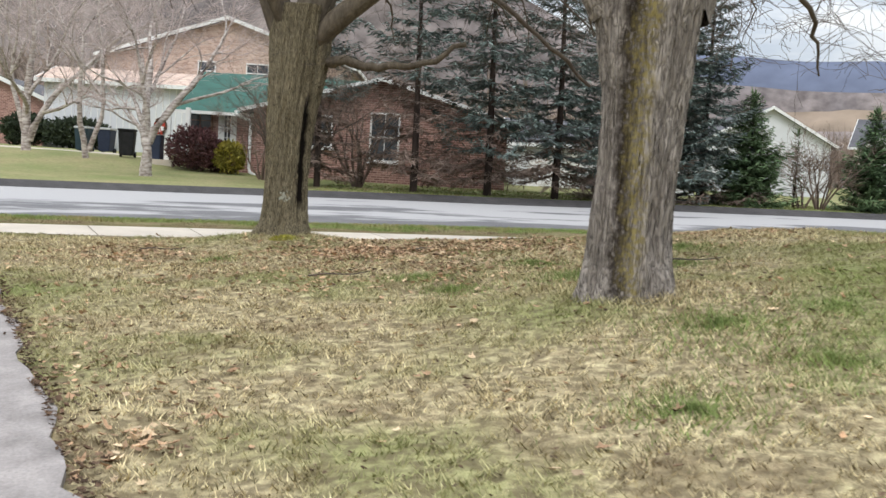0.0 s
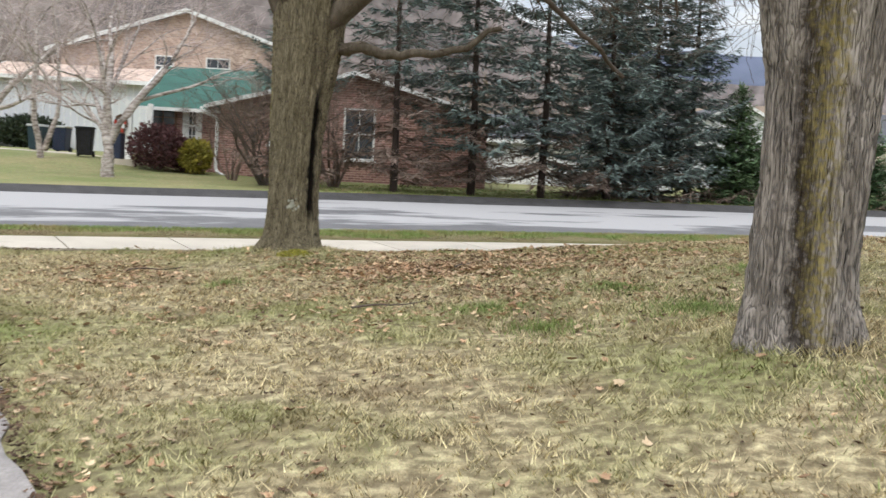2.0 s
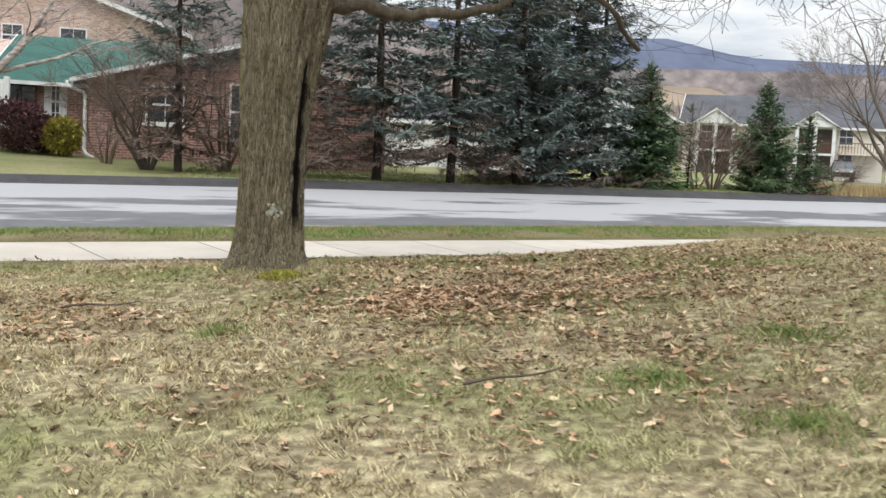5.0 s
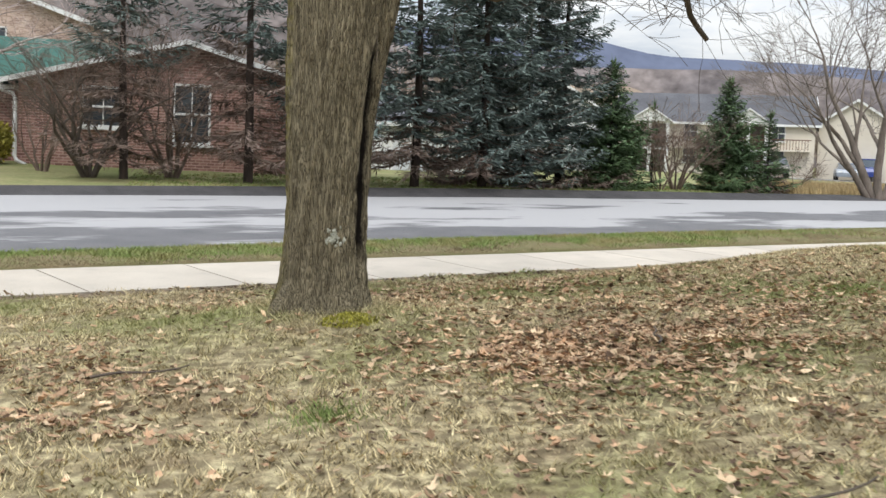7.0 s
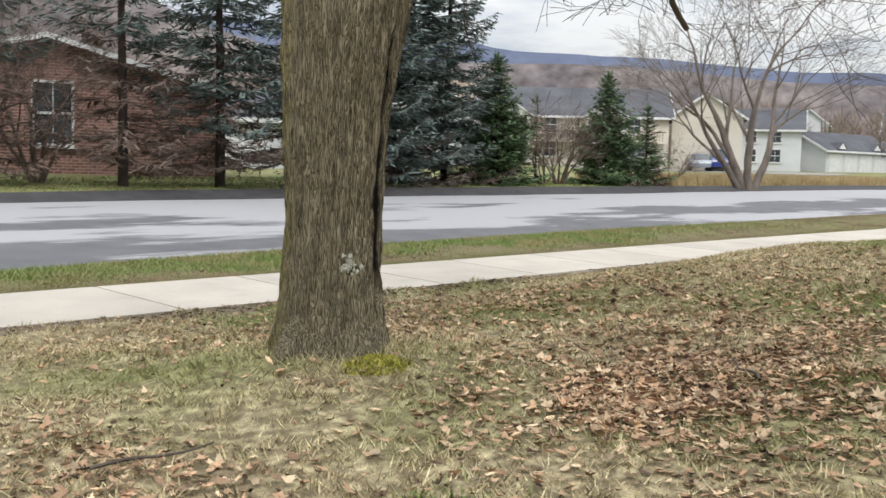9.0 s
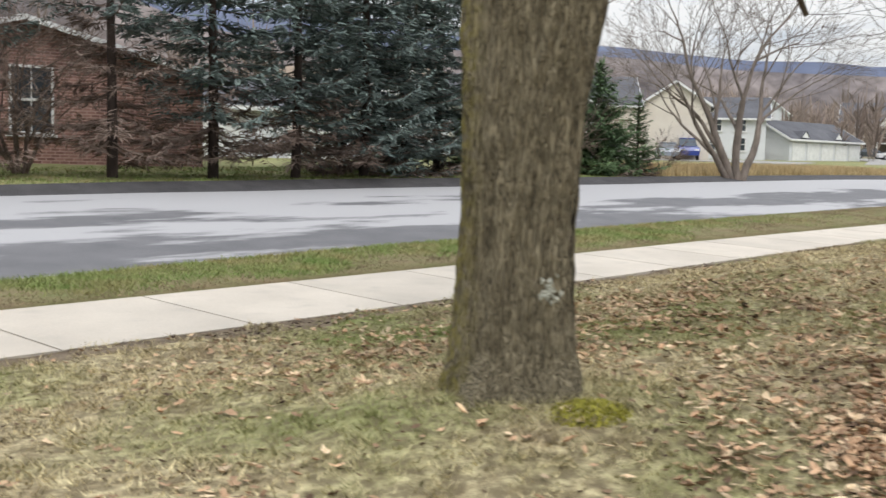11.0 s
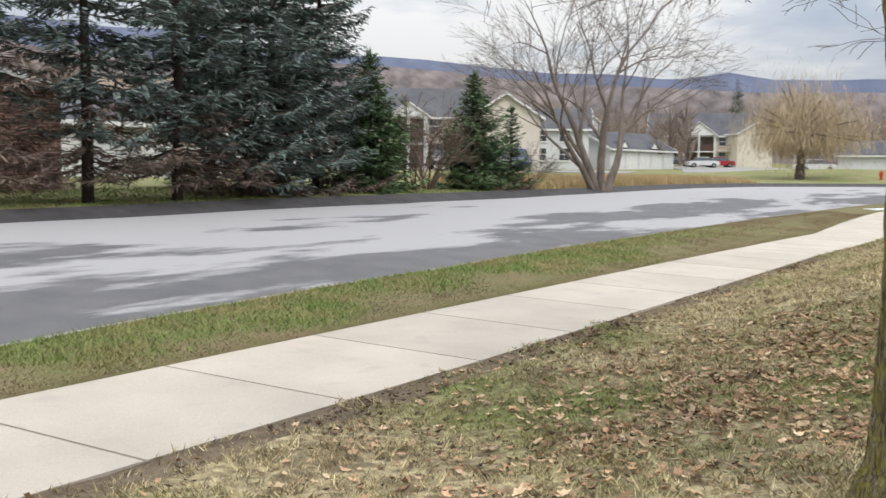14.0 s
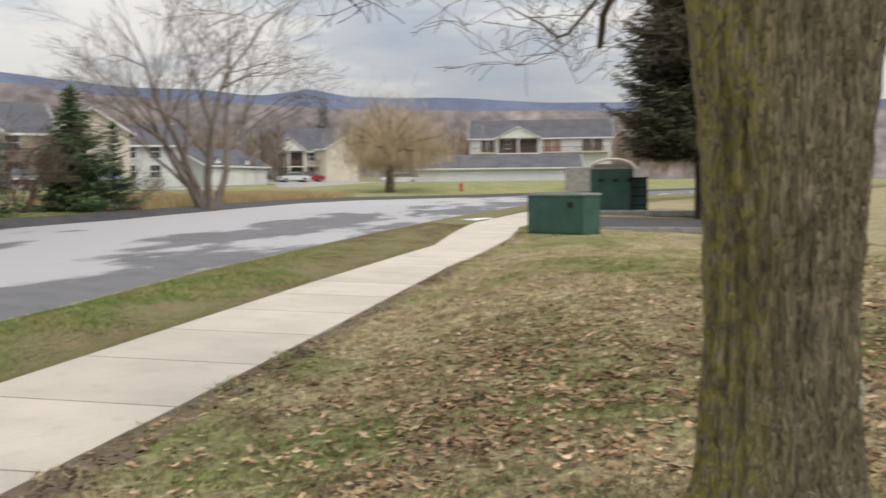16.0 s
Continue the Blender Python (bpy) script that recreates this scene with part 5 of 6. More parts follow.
def side_panels():
    walk_thing = thing("sidewalk", (0, 0, 0), "pale concrete sidewalk of jointed slabs", "pavement", kind="structure")
    xs = [J0[0] + SP * 0.922 * k for k in range(-17, 34)]
    for a, b in zip(xs[:-1], xs[1:]):
        gap = 0.011
        corners = []
        for xx, s in ((a + gap, 0), (b - gap, 0), (b - gap, 1), (a + gap, 1)):
            line = SW_FAR if s else SW_NEAR
            xq = xx + (-0.66 if s else 0.0)
            corners.append((xq, float(line_y(line, xq))))
        g = Geo()
        n = 5
        top = []
        for i in range(n + 1):
            for j in range(3):
                s, t = i / n, j / 2
                px = (corners[0][0] * (1 - s) + corners[1][0] * s) * (1 - t) + (corners[3][0] * (1 - s) + corners[2][0] * s) * t
                py = float(line_y(SW_NEAR, px)) * (1 - t) + float(line_y(SW_FAR, px)) * t
                top.append((px, py, float(base_z(px, py)) + 0.012))
        bot = [(p[0], p[1], p[2] - 0.12) for p in top]
        m = len(top)
        f = []
        for i in range(n):
            for j in range(2):
                f.append((i * 3 + j, (i + 1) * 3 + j, (i + 1) * 3 + j + 1, i * 3 + j + 1))
            f.append((m + i * 3, m + (i + 1) * 3, (i + 1) * 3, i * 3))
            f.append((i * 3 + 2, (i + 1) * 3 + 2, m + (i + 1) * 3 + 2, m + i * 3 + 2))
        f += [(0, 1, m + 1, m), (1, 2, m + 2, m + 1), (n * 3 + 1, n * 3, m + n * 3, m + n * 3 + 1), (n * 3 + 2, n * 3 + 1, m + n * 3 + 1, m + n * 3 + 2)]
        g.put(top + bot, f)
        part("slab", g, M_CONC, walk_thing)


side_panels()


def path_ribbon():
    g = Geo()
    d = np.array((-0.453, 0.891))
    s = np.array((-0.891, -0.453))
    top = []
    n = 90
    for i in range(n + 1):
        p = np.array((-1.63, 4.55)) + d * (-9 + 20.6 * i / n)
        for k in (0, 0.7, 1.4):
            w = p + s * (k + (0.035 * math.sin(i * 0.7) + 0.03 * math.sin(i * 1.9) + 0.02 * math.sin(i * 4.1) if k == 0 else 0))
            top.append((w[0], w[1], float(lawn_z(*w)) + 0.035))
    bot = [(a, b, c - 0.15) for a, b, c in top]
    m = len(top)
    f = []
    for i in range(n):
        for j in range(2):
            f.append((i * 3 + j + 1, (i + 1) * 3 + j + 1, (i + 1) * 3 + j, i * 3 + j))
        f.append((i * 3, (i + 1) * 3, m + (i + 1) * 3, m + i * 3))
        f.append((i * 3 + 2, m + i * 3 + 2, m + (i + 1) * 3 + 2, (i + 1) * 3 + 2))
    f += [(m - 3, m - 2, m + m - 2, m + m - 3), (m - 2, m - 1, m + m - 1, m + m - 2)]
    g.put(top + bot, f)
    solo("pavement", g, M_WALKWAY, "worn grey asphalt path along the lawn", "path", "structure")


path_ribbon()

# white kerb ramp at the street crossing
g = Geo()
z = float(base_z(25.2, 30.9))
g.put([(24.3, 30.0, z + 0.03), (26.6, 30.6, z + 0.03), (26.9, 31.5, z + 0.03), (24.9, 31.1, z + 0.03), (24.3, 30.0, z - 0.1), (26.6, 30.6, z - 0.1), (26.9, 31.5, z - 0.1), (24.9, 31.1, z - 0.1)], [(0, 1, 2, 3), (0, 4, 5, 1), (1, 5, 6, 2), (2, 6, 7, 3), (3, 7, 4, 0)])
solo("kerb_ramp", g, M_WHITE, "white-painted concrete kerb ramp at street edge", "ramp")

# parking lot by the apartments


def lot(name, pts, lift, material, label, category):
    g = Geo()
    n = len(pts)
    v = [(x, y, ground_at(x, y) + lift) for x, y in pts] + [(x, y, ground_at(x, y) - 0.4) for x, y in pts]
    g.put(v, [tuple(range(n))] + [(i, i + n, (i + 1) % n + n, (i + 1) % n) for i in range(n)])
    return solo(name, g, material, label, category, "structure")


lot("pavement", [(38, 82), (62, 78), (72, 86), (62, 94), (42, 88)], 0.05, M_CURB, "grey parking lot before apartments", "parking lot")
lot("pavement", [(72, 80), (88, 76), (118, 98), (128, 112), (112, 122), (92, 98)], 0.06, M_CURB, "grey parking lot before garages", "parking lot")
lot("pavement", [(-24, 46), (-10.8, 41.0), (-10.8, 41.6), (-14, 43.5), (-24, 48.0)], 0.04, M_CONC, "pale concrete drive beside brick house", "drive")

# ---------------------------------------------------------------- utility cabinets


def cabinet(name, at, turn, w, d, h, label, doors, latch=0.25):
    t = thing(name, at, label, "utility cabinet", turn=turn)
    bevel_box("body", (w, d, h - 0.06), (0, 0, 0), M_BOXGREEN, t, 0.02)
    bevel_box("lid", (w + 0.07, d + 0.07, 0.08), (0, 0, h - 0.08), M_BOXTOP, t, 0.025, "green lid with a pale painted highlight")
    for i in range(doors):
        x = -w / 2 + w * (i + 0.5) / doors
        dd = bevel_box("door", (w / doors - 0.06, 0.03, h - 0.2), (x, -d / 2 - 0.008, 0.06), M_BOXGREEN, t, 0.01)
        bevel_box("handle", (0.2, 0.05, 0.14), (x + w / doors * latch, -d / 2 - 0.03, h * 0.66), M_DARK, dd, 0.012, "dark recessed latch")
        for k in range(2 if doors > 1 else 0):
            bevel_box("rib", (0.035, 0.05, h - 0.3), (x + (k - 0.5) * w / doors * 0.4, -d / 2 - 0.02, 0.1), M_BOXGREEN, dd, 0.008)
    bevel_box("pad", (w + 0.2, d + 0.2, 0.16), (0, 0, -0.14), M_CURB, t, 0.02, "weathered concrete pad")
    return t


cabinet("utility_cabinet", (19.87, 24.65, ground_at(19.87, 24.65) - 0.02), -108, 2.05, 0.7, 1.13, "low dark green steel utility cabinet on lawn", 1, 0.3)
cabinet("transformer_box", (34.9, 29.6, ground_at(34.9, 29.6) + 0.14), -67, 1.75, 1.2, 1.75, "tall dark green transformer box on concrete pad", 3)
t = thing("concrete_pad", (34.3, 28.0, ground_at(34.3, 28.0)), "low concrete slab under transformer box", "slab", turn=-67)
bevel_box("slab", (5.6, 2.6, 0.22), (0.3, 0, -0.06), M_CURB, t, 0.03)
t = thing("equipment_rack", (34.9, 28.4, ground_at(34.9, 28.4) + 0.14), "black steel equipment rack beside transformer box", "rack", turn=-67)
for a in (-0.3, 0.3):
    for b in (-0.25, 0.25):
        bevel_box("post", (0.07, 0.07, 1.4), (a, b, 0), M_DARK, t, 0.008)
for k in range(4):
    bevel_box("rail", (0.66, 0.04, 0.06), (0, -0.25, 0.2 + 0.36 * k), M_DARK, t, 0.008)
bevel_box("back_panel", (0.62, 0.04, 1.35), (0, 0.25, 0.02), M_BOXGREEN, t, 0.008)
t = thing("edging_beam", (22.6, 23.1, ground_at(22.6, 23.1)), "pale weathered edging beam along the lawn", "edging", turn=-173)
bevel_box("beam", (0.2, 4.4, 0.16), (0, 0, -0.03), M_CURB, t, 0.02)
lot("pavement", [(22.75, 25.3), (29.5, 28.4), (32.0, 22.5), (23.2, 21.0)], 0.075, M_BERM, "dark asphalt apron behind the cabinet", "apron")

# low stone shelter with an arched opening beyond the bend
sx, sy = 83.0, 50.0
t = thing("stone_shelter", (sx, sy, ground_at(sx, sy)), "low stone shelter with a pale arched opening", "shelter", turn=-67)
wall_block("wall", -4.2, -1.7, -0.3, 1.5, -0.3, 2.3, M_CURB, t)
# Back wall coloured dark for the shade inside the arched opening.
wall_block("back_wall", -1.7, 1.9, 1.2, 1.5, -0.3, 2.6, M_SHADE_BROWN, t)
wall_block("wall", 1.9, 2.6, -0.3, 1.5, -0.3, 2.3, M_CURB, t)
g = Geo()
a = np.linspace(math.pi, 0, 15)
g.tube([(0.1 + 2.0 * math.cos(k), -0.25, 2.1 + 0.9 * math.sin(k)) for k in a], [0.13] * 15, 8)
part("arch", g, M_CONC, t, "pale concrete arch")

# ---------------------------------------------------------------- small things


def hydrant(x, y):
    t = thing("fire_hydrant", (x, y, ground_at(x, y)), "red cast-iron fire hydrant on grass", "hydrant")
    g = Geo()
    g.tube([(0, 0, -0.05), (0, 0, 0.05), (0, 0, 0.06), (0, 0, 0.5), (0, 0, 0.52), (0, 0, 0.58), (0, 0, 0.66), (0, 0, 0.72)], (0.17, 0.17, 0.11, 0.11, 0.16, 0.16, 0.1, 0.03), 12)
    part("barrel", g, M_RED, t, smooth=False)
    for s in (-1, 1):
        g = Geo()
        g.tube([(0.05 * s, 0, 0.4), (0.22 * s, 0, 0.4)], (0.07, 0.07), 8)
        part("nozzle", g, M_RED, t)


hydrant(68.0, 56.9)


def bin_(x, y, material, label):
    t = thing("wheeled_bin", (x, y, ground_at(x, y)), label, "bin", turn=8 * math.sin(x * 7))
    bevel_box("body", (0.6, 0.66, 0.92), (0, 0, 0.06), material, t, 0.03, taper=0.8)
    bevel_box("lid", (0.66, 0.74, 0.09), (0, 0, 0.98), material if material is M_DARK else M_SIDING_W, t, 0.03)
    for s in (-1, 1):
        g = Geo()
        g.tube([(s * 0.22, 0.27, 0.11), (s * 0.3, 0.27, 0.11)], (0.11, 0.11), 12)
        part("wheel", g, M_DARK, t)
    g = Geo()
    g.tube([(-0.25, 0.36, 0.95), (-0.25, 0.44, 0.95), (0.25, 0.44, 0.95), (0.25, 0.36, 0.95)], [0.018] * 4, 6)
    part("handle", g, M_DARK, t)


bin_(-15.6, 44.6, M_CANG, "teal wheeled trash bin with pale lid")
bin_(-14.7, 44.8, M_CANB, "navy wheeled trash bin beside the drive")
bin_(-11.1, 39.6, M_CANB, "navy wheeled trash bin beside porch")
bin_(-12.3, 39.9, M_DARK, "black wheeled bin behind birch")


def car(x, y, turn, colour, label, tall=1.0, pickup=False):
    t = thing("car" if not pickup else "pickup_truck", (x, y, ground_at(x, y) + 0.06), label, "car" if not pickup else "truck", turn=turn)
    paint = mat("paint", colour, tuple(c * 0.85 for c in colour), scale=1, rough=0.3, bump=0, spec=0.6)
    prof = [(-2.2, 0.3), (-2.28, 0.62), (-2.15, 0.86), (-1.2, 0.95), (1.6, 0.95), (2.2, 0.85), (2.25, 0.55), (2.15, 0.3)]
    g = Geo()
    v = []
    for s in (-1, 1):
        v += [(a, s * (0.88 if z > 0.5 else 0.84), z * tall) for a, z in prof]
    n = len(prof)
    g.put(v, [tuple(range(n)), tuple(range(2 * n - 1, n - 1, -1))] + [(i, i + n, (i + 1) % n + n, (i + 1) % n) for i in range(n)])
    body = part("body", g, paint, t)
    cab = [(-1.45, 0.93), (-0.75, 1.42), (0.75, 1.44), (1.55, 0.93)] if not pickup else [(-1.2, 0.93), (-0.6, 1.5), (0.55, 1.5), (0.7, 0.93)]
    g = Geo()
    v = []
    for s in (-1, 1):
        v += [(a, s * (0.84 if z < 1 else 0.66), z * tall) for a, z in cab]
    g.put(v, [(0, 1, 2, 3), (7, 6, 5, 4), (0, 4, 5, 1), (1, 5, 6, 2), (2, 6, 7, 3)])
    part("cabin_glass", g, M_GLASS, t, "dark glass")
    g = Geo()
    a, b = cab[1], cab[2]
    g.box(a[0] - 0.05, b[0] + 0.05, -0.68, 0.68, a[1] * tall - 0.02, a[1] * tall + 0.05)
    part("roof", g, paint, t)
    for sx in (-1.4, 1.4):
        for sy in (-1, 1):
            g = Geo()
            g.tube([(sx, sy * 0.68, 0.3), (sx, sy * 0.9, 0.3)], (0.33, 0.33), 14)
            w = part("wheel", g, M_DARK, t)
            g = Geo()
            g.tube([(sx, sy * 0.89, 0.3), (sx, sy * 0.92, 0.3)], (0.19, 0.17), 10)
            part("rim", g, M_CHROME, w)
    for sy in (-0.6, 0.6):
        bevel_box("headlight", (0.08, 0.36, 0.14), (-2.23, sy, 0.62 * tall), M_WHITE, t, 0.02)
        bevel_box("tail_light", (0.08, 0.3, 0.16), (2.2, sy, 0.66 * tall), M_RED, t, 0.02)


car(52.6, 84.0, 58, (0.32, 0.36, 0.42), "silver-blue sedan parked on the lot")
car(55.6, 85.2, 60, (0.03, 0.06, 0.28), "dark blue pickup parked on the lot", 1.25, True)
car(45.0, 82.6, 62, (0.03, 0.03, 0.035), "black car parked before apartment block", 1.15)
car(113.6, 118.0, -30, (0.05, 0.06, 0.06), "dark grey sedan parked by garages")
car(110.5, 110.6, -35, (0.7, 0.7, 0.7), "white sedan parked by garages")
car(117.6, 113.6, -30, (0.35, 0.02, 0.03), "red sedan parked by garages")
car(100.0, 85.0, -35, (0.7, 0.7, 0.7), "white car parked beside garage row")

# red wreath ornament on the porch wall
t = thing("wreath", (-10.7, 38.6, 2.55), "brown wreath with red bow on porch", "wreath")
g = Geo()
a = np.linspace(0, 6.283, 17)
g.tube([(0.32 * math.cos(k), 0, 0.45 * math.sin(k)) for k in a], [0.1 + 0.015 * math.sin(9 * k) for k in a], 6)
part("ring", g, M_MULCH, t)
t.scale = (0.6, 0.6, 0.6)
g = Geo()
for s in (-1, 1):
    g.put([(0, -0.12, 0), (0.3 * s, -0.16, 0.22), (0.36 * s, -0.12, -0.04), (0.05 * s, -0.1, -0.5), (0.22 * s, -0.12, -0.55)], [(0, 1, 2), (0, 3, 4)])
g.tube([(-0.05, -0.13, 0), (0.05, -0.13, 0)], (0.07, 0.07), 8)
part("bow", g, M_RED, t, "red ribbon bow")

# moss, wound and lichen on the lawn trees


RA = lambda h: float(np.interp(h, H_A, R_A))
CA = lambda h: float(np.interp(h, H_A, X_A))
rng = np.random.default_rng(77)
g = Geo()
for k in range(42):
    a, h = 4.8 + rng.normal(0, 0.075), 0.605 + rng.normal(0, 0.033)
    r = RA(h) + 0.024
    s = rng.uniform(0.005, 0.017)
    c = np.array((CA(h) + r * math.cos(a), r * math.sin(a), h))
    u, w = np.array((-math.sin(a), math.cos(a), 0)), np.array((0, 0, 1))
    ring = [c + s * rng.uniform(0.6, 1.3) * (math.cos(t) * u + 1.3 * math.sin(t) * w) - 0.012 * np.array((math.cos(a), math.sin(a), 0)) for t in np.arange(0, 6.2, 1.05)]
    g.put([c] + ring, [(0, i + 1, (i + 1) % 6 + 1) for i in range(6)])
part("lichen", g, M_LICHEN, tree_a, "pale grey lichen patch")["kind"] = "stuff"

# ---------------------------------------------------------------- turf, leaves, twigs


def fast_tris(name, tri, material, label, category):
    """One mesh from an array of loose triangles."""
    n = len(tri)
    me = bpy.data.meshes.new(name)
    me.vertices.add(n * 3)
    me.vertices.foreach_set("co", np.ascontiguousarray(tri, dtype=np.float32).ravel())
    me.loops.add(n * 3)
    me.loops.foreach_set("vertex_index", np.arange(n * 3, dtype=np.int32))
    me.polygons.add(n)
    me.polygons.foreach_set("loop_start", np.arange(0, n * 3, 3, dtype=np.int32))
    me.update(calc_edges=True)
    me.materials.append(material)
    return tagged(new(name, me), label, category, kind="stuff")


def blades(rng, x, y, z, lo, hi, width, lean):
    n = len(x)
    a = rng.uniform(0, 2 * math.pi, n)
    h = rng.uniform(lo, hi, n)
    b = rng.uniform(0, 2 * math.pi, n)
    ln = lean * rng.uniform(0.3, 1.0, n) * h
    w = width * rng.uniform(0.6, 1.3, n)
    root = np.stack([x, y, z - 0.006], 1)
    side = np.stack([np.cos(a) * w, np.sin(a) * w, np.zeros(n)], 1)
    tip = root + np.stack([np.cos(b) * ln, np.sin(b) * ln, h], 1)
    return np.stack([root - side, root + side, tip], 1)


rng = np.random.default_rng(12)
N = 125000
cx = rng.uniform(-7.2, 9.5, N)
cy = 1.0 + 21.5 * rng.random(N) ** 0.9
edge = line_y(SW_NEAR, cx) - 0.02 + 0.06 * np.sin(cx * 9) * np.sin(cx * 3.7)
ok = cy < edge
d_path = (cx + 1.63) * 0.891 + (cy - 4.55) * 0.453
ok &= ~((d_path < 0.02) & (d_path > -1.43) & (cy < 15))
ok &= rng.random(N) < np.clip((edge - cy) / 0.35, 0.3, 1)
ok &= np.hypot(cx - TREE_A[0], cy - TREE_A[1]) > 0.36
ok &= np.hypot(cx - TREE_B[0], cy - TREE_B[1]) > 0.32
cx, cy = cx[ok], cy[ok]
K = 9
n = len(cx)
size = rng.gamma(3.0, 0.33, n).clip(0.3, 1.7)
lay = rng.uniform(0, 6.283, n)
gx = np.repeat(cx, K) + rng.normal(0, 0.02, n * K) * np.repeat(size, K)
gy = np.repeat(cy, K) + rng.normal(0, 0.02, n * K) * np.repeat(size, K)
gz = lawn_z(gx, gy) + wobble(gx, gy)
h = np.repeat(size, K) * rng.uniform(0.012, 0.04, n * K)
a = np.repeat(lay, K) + rng.normal(0, 0.8, n * K)
ln = rng.uniform(0.4, 1.5, n * K) * h
b = rng.uniform(0, 6.283, n * K)
w = 0.0045 * rng.uniform(0.6, 1.4, n * K)
root = np.stack([gx, gy, gz - 0.005], 1)
side = np.stack([np.cos(b) * w, np.sin(b) * w, np.zeros(n * K)], 1)
tip = root + np.stack([np.cos(a) * ln, np.sin(a) * ln, h], 1)
fast_tris("grass", np.stack([root - side, root + side, tip], 1), M_BLADE, "matted dry tan and green lawn grass", "grass")
# bare soil and dead leaves along the ragged path edge
px = rng.uniform(-8.5, 8.5, 1500)
pq = np.abs(rng.normal(0, 0.07, 1500)) - 0.03
gx, gy = -1.63 - 0.453 * px + 0.891 * pq, 4.55 + 0.891 * px + 0.453 * pq
EDGE_LEAVES = (gx, gy, lawn_z(gx, gy) + wobble(gx, gy) + 0.03)
# greener tufts
for ux, uy, ur in ((-2.38, 10.92, 0.24), (1.7, 6.1, 0.8), (2.6, 6.6, 0.7), (0.9, 9.9, 0.5), (2.4, 10.6, 0.6), (-0.2, 9.2, 0.45), (0.1, 8.3, 0.4), (1.2, 8.6, 0.6), (2.1, 9.3, 0.5), (2.1, 5.3, 0.8), (1.2, 4.6, 0.5)):
    m = int(2600 * ur)
    a = rng.uniform(0, 6.283, m)
    r = np.abs(rng.normal(0, 0.55, m)) * ur
    px, py = ux + r * np.cos(a), uy + r * np.sin(a)
    fast_tris("grass_tuft", blades(rng, px, py, lawn_z(px, py) + wobble(px, py), 0.02, 0.065, 0.004, 1.2), M_GREENGRASS, "fresh green grass tuft in dry lawn", "grass")
N = 90000
gx = rng.uniform(9.4, 26, N)
gy = line_y(SW_NEAR, gx) - 12 * rng.random(N) ** 1.4
keep = ~((gx > 22.5) & (gy < 25.4 + 0.46 * (gx - 22.6)))
gx, gy = gx[keep], gy[keep]
gz = lawn_z(gx, gy)
fast_tris("grass", blades(rng, gx, gy, gz, 0.015, 0.06, 0.007, 1.5), M_BLADE, "dry lawn grass near the utility cabinets", "grass")
N = 130000
gx = rng.uniform(-9, 22, N)
lo, hi = line_y(SW_FAR, gx), line_y(ROAD_NEAR, gx)
f = rng.uniform(0.0, 0.98, N)
gy = lo + (hi - lo) * f
gz = base_z(gx, gy) + 0.03
dry = (gx > 9 + rng.normal(0, 2.5, N)) | (f < 0.38 + 0.2 * np.sin(gx * 0.9) + 0.16 * np.sin(gx * 2.7 + 1) + rng.normal(0, 0.12, N))
fast_tris("grass", blades(rng, gx[dry], gy[dry], gz[dry], 0.008, 0.025, 0.006, 1.8), M_VERGEDRY, "worn brown verge grass beside the sidewalk", "grass")
gx, gy, gz = gx[~dry], gy[~dry], gz[~dry]
fast_tris("grass", blades(rng, gx, gy, gz, 0.02, 0.07, 0.006, 1.4), M_VERGE, "green and tan verge grass beside street", "grass")
# tufts round the tree feet
tx, ty = [], []
for (cx, cy), n in ((TREE_A, 1600), (TREE_B, 1400)):
    a = rng.uniform(0, 6.283, n)
    r = 0.34 + np.abs(rng.normal(0, 0.11, n))
    tx.append(cx + r * np.cos(a))
    ty.append(cy + r * np.sin(a))
tx, ty = np.concatenate(tx), np.concatenate(ty)
fast_tris("grass", blades(rng, tx, ty, lawn_z(tx, ty), 0.02, 0.075, 0.004, 1.6), M_BLADE, "long straw grass round tree feet", "grass")
# straw bank beyond the street
N = 26000
gx = rng.uniform(18.5, 46, N)
d = rng.uniform(0.3, 7, N)
gy = line_y(ROAD_FAR, gx) + d
gz = np.array([ground_at(a, b) for a, b in zip(gx, gy)])
fast_tris("grass", blades(rng, gx, gy, gz, 0.15, 0.5, 0.02, 0.5), M_TALLGRASS, "tall straw-coloured grass on the far bank", "grass")
N = 16000
gx = rng.uniform(-4, 18, N)
gy = line_y(ROAD_FAR, gx) + rng.uniform(0.05, 5, N) ** 1.1
gz = np.array([ground_at(a, b) for a, b in zip(gx, gy)])
fast_tris("grass", blades(rng, gx, gy, gz, 0.02, 0.07, 0.02, 0.9), M_VERGE, "rough grass under the spruces", "grass")


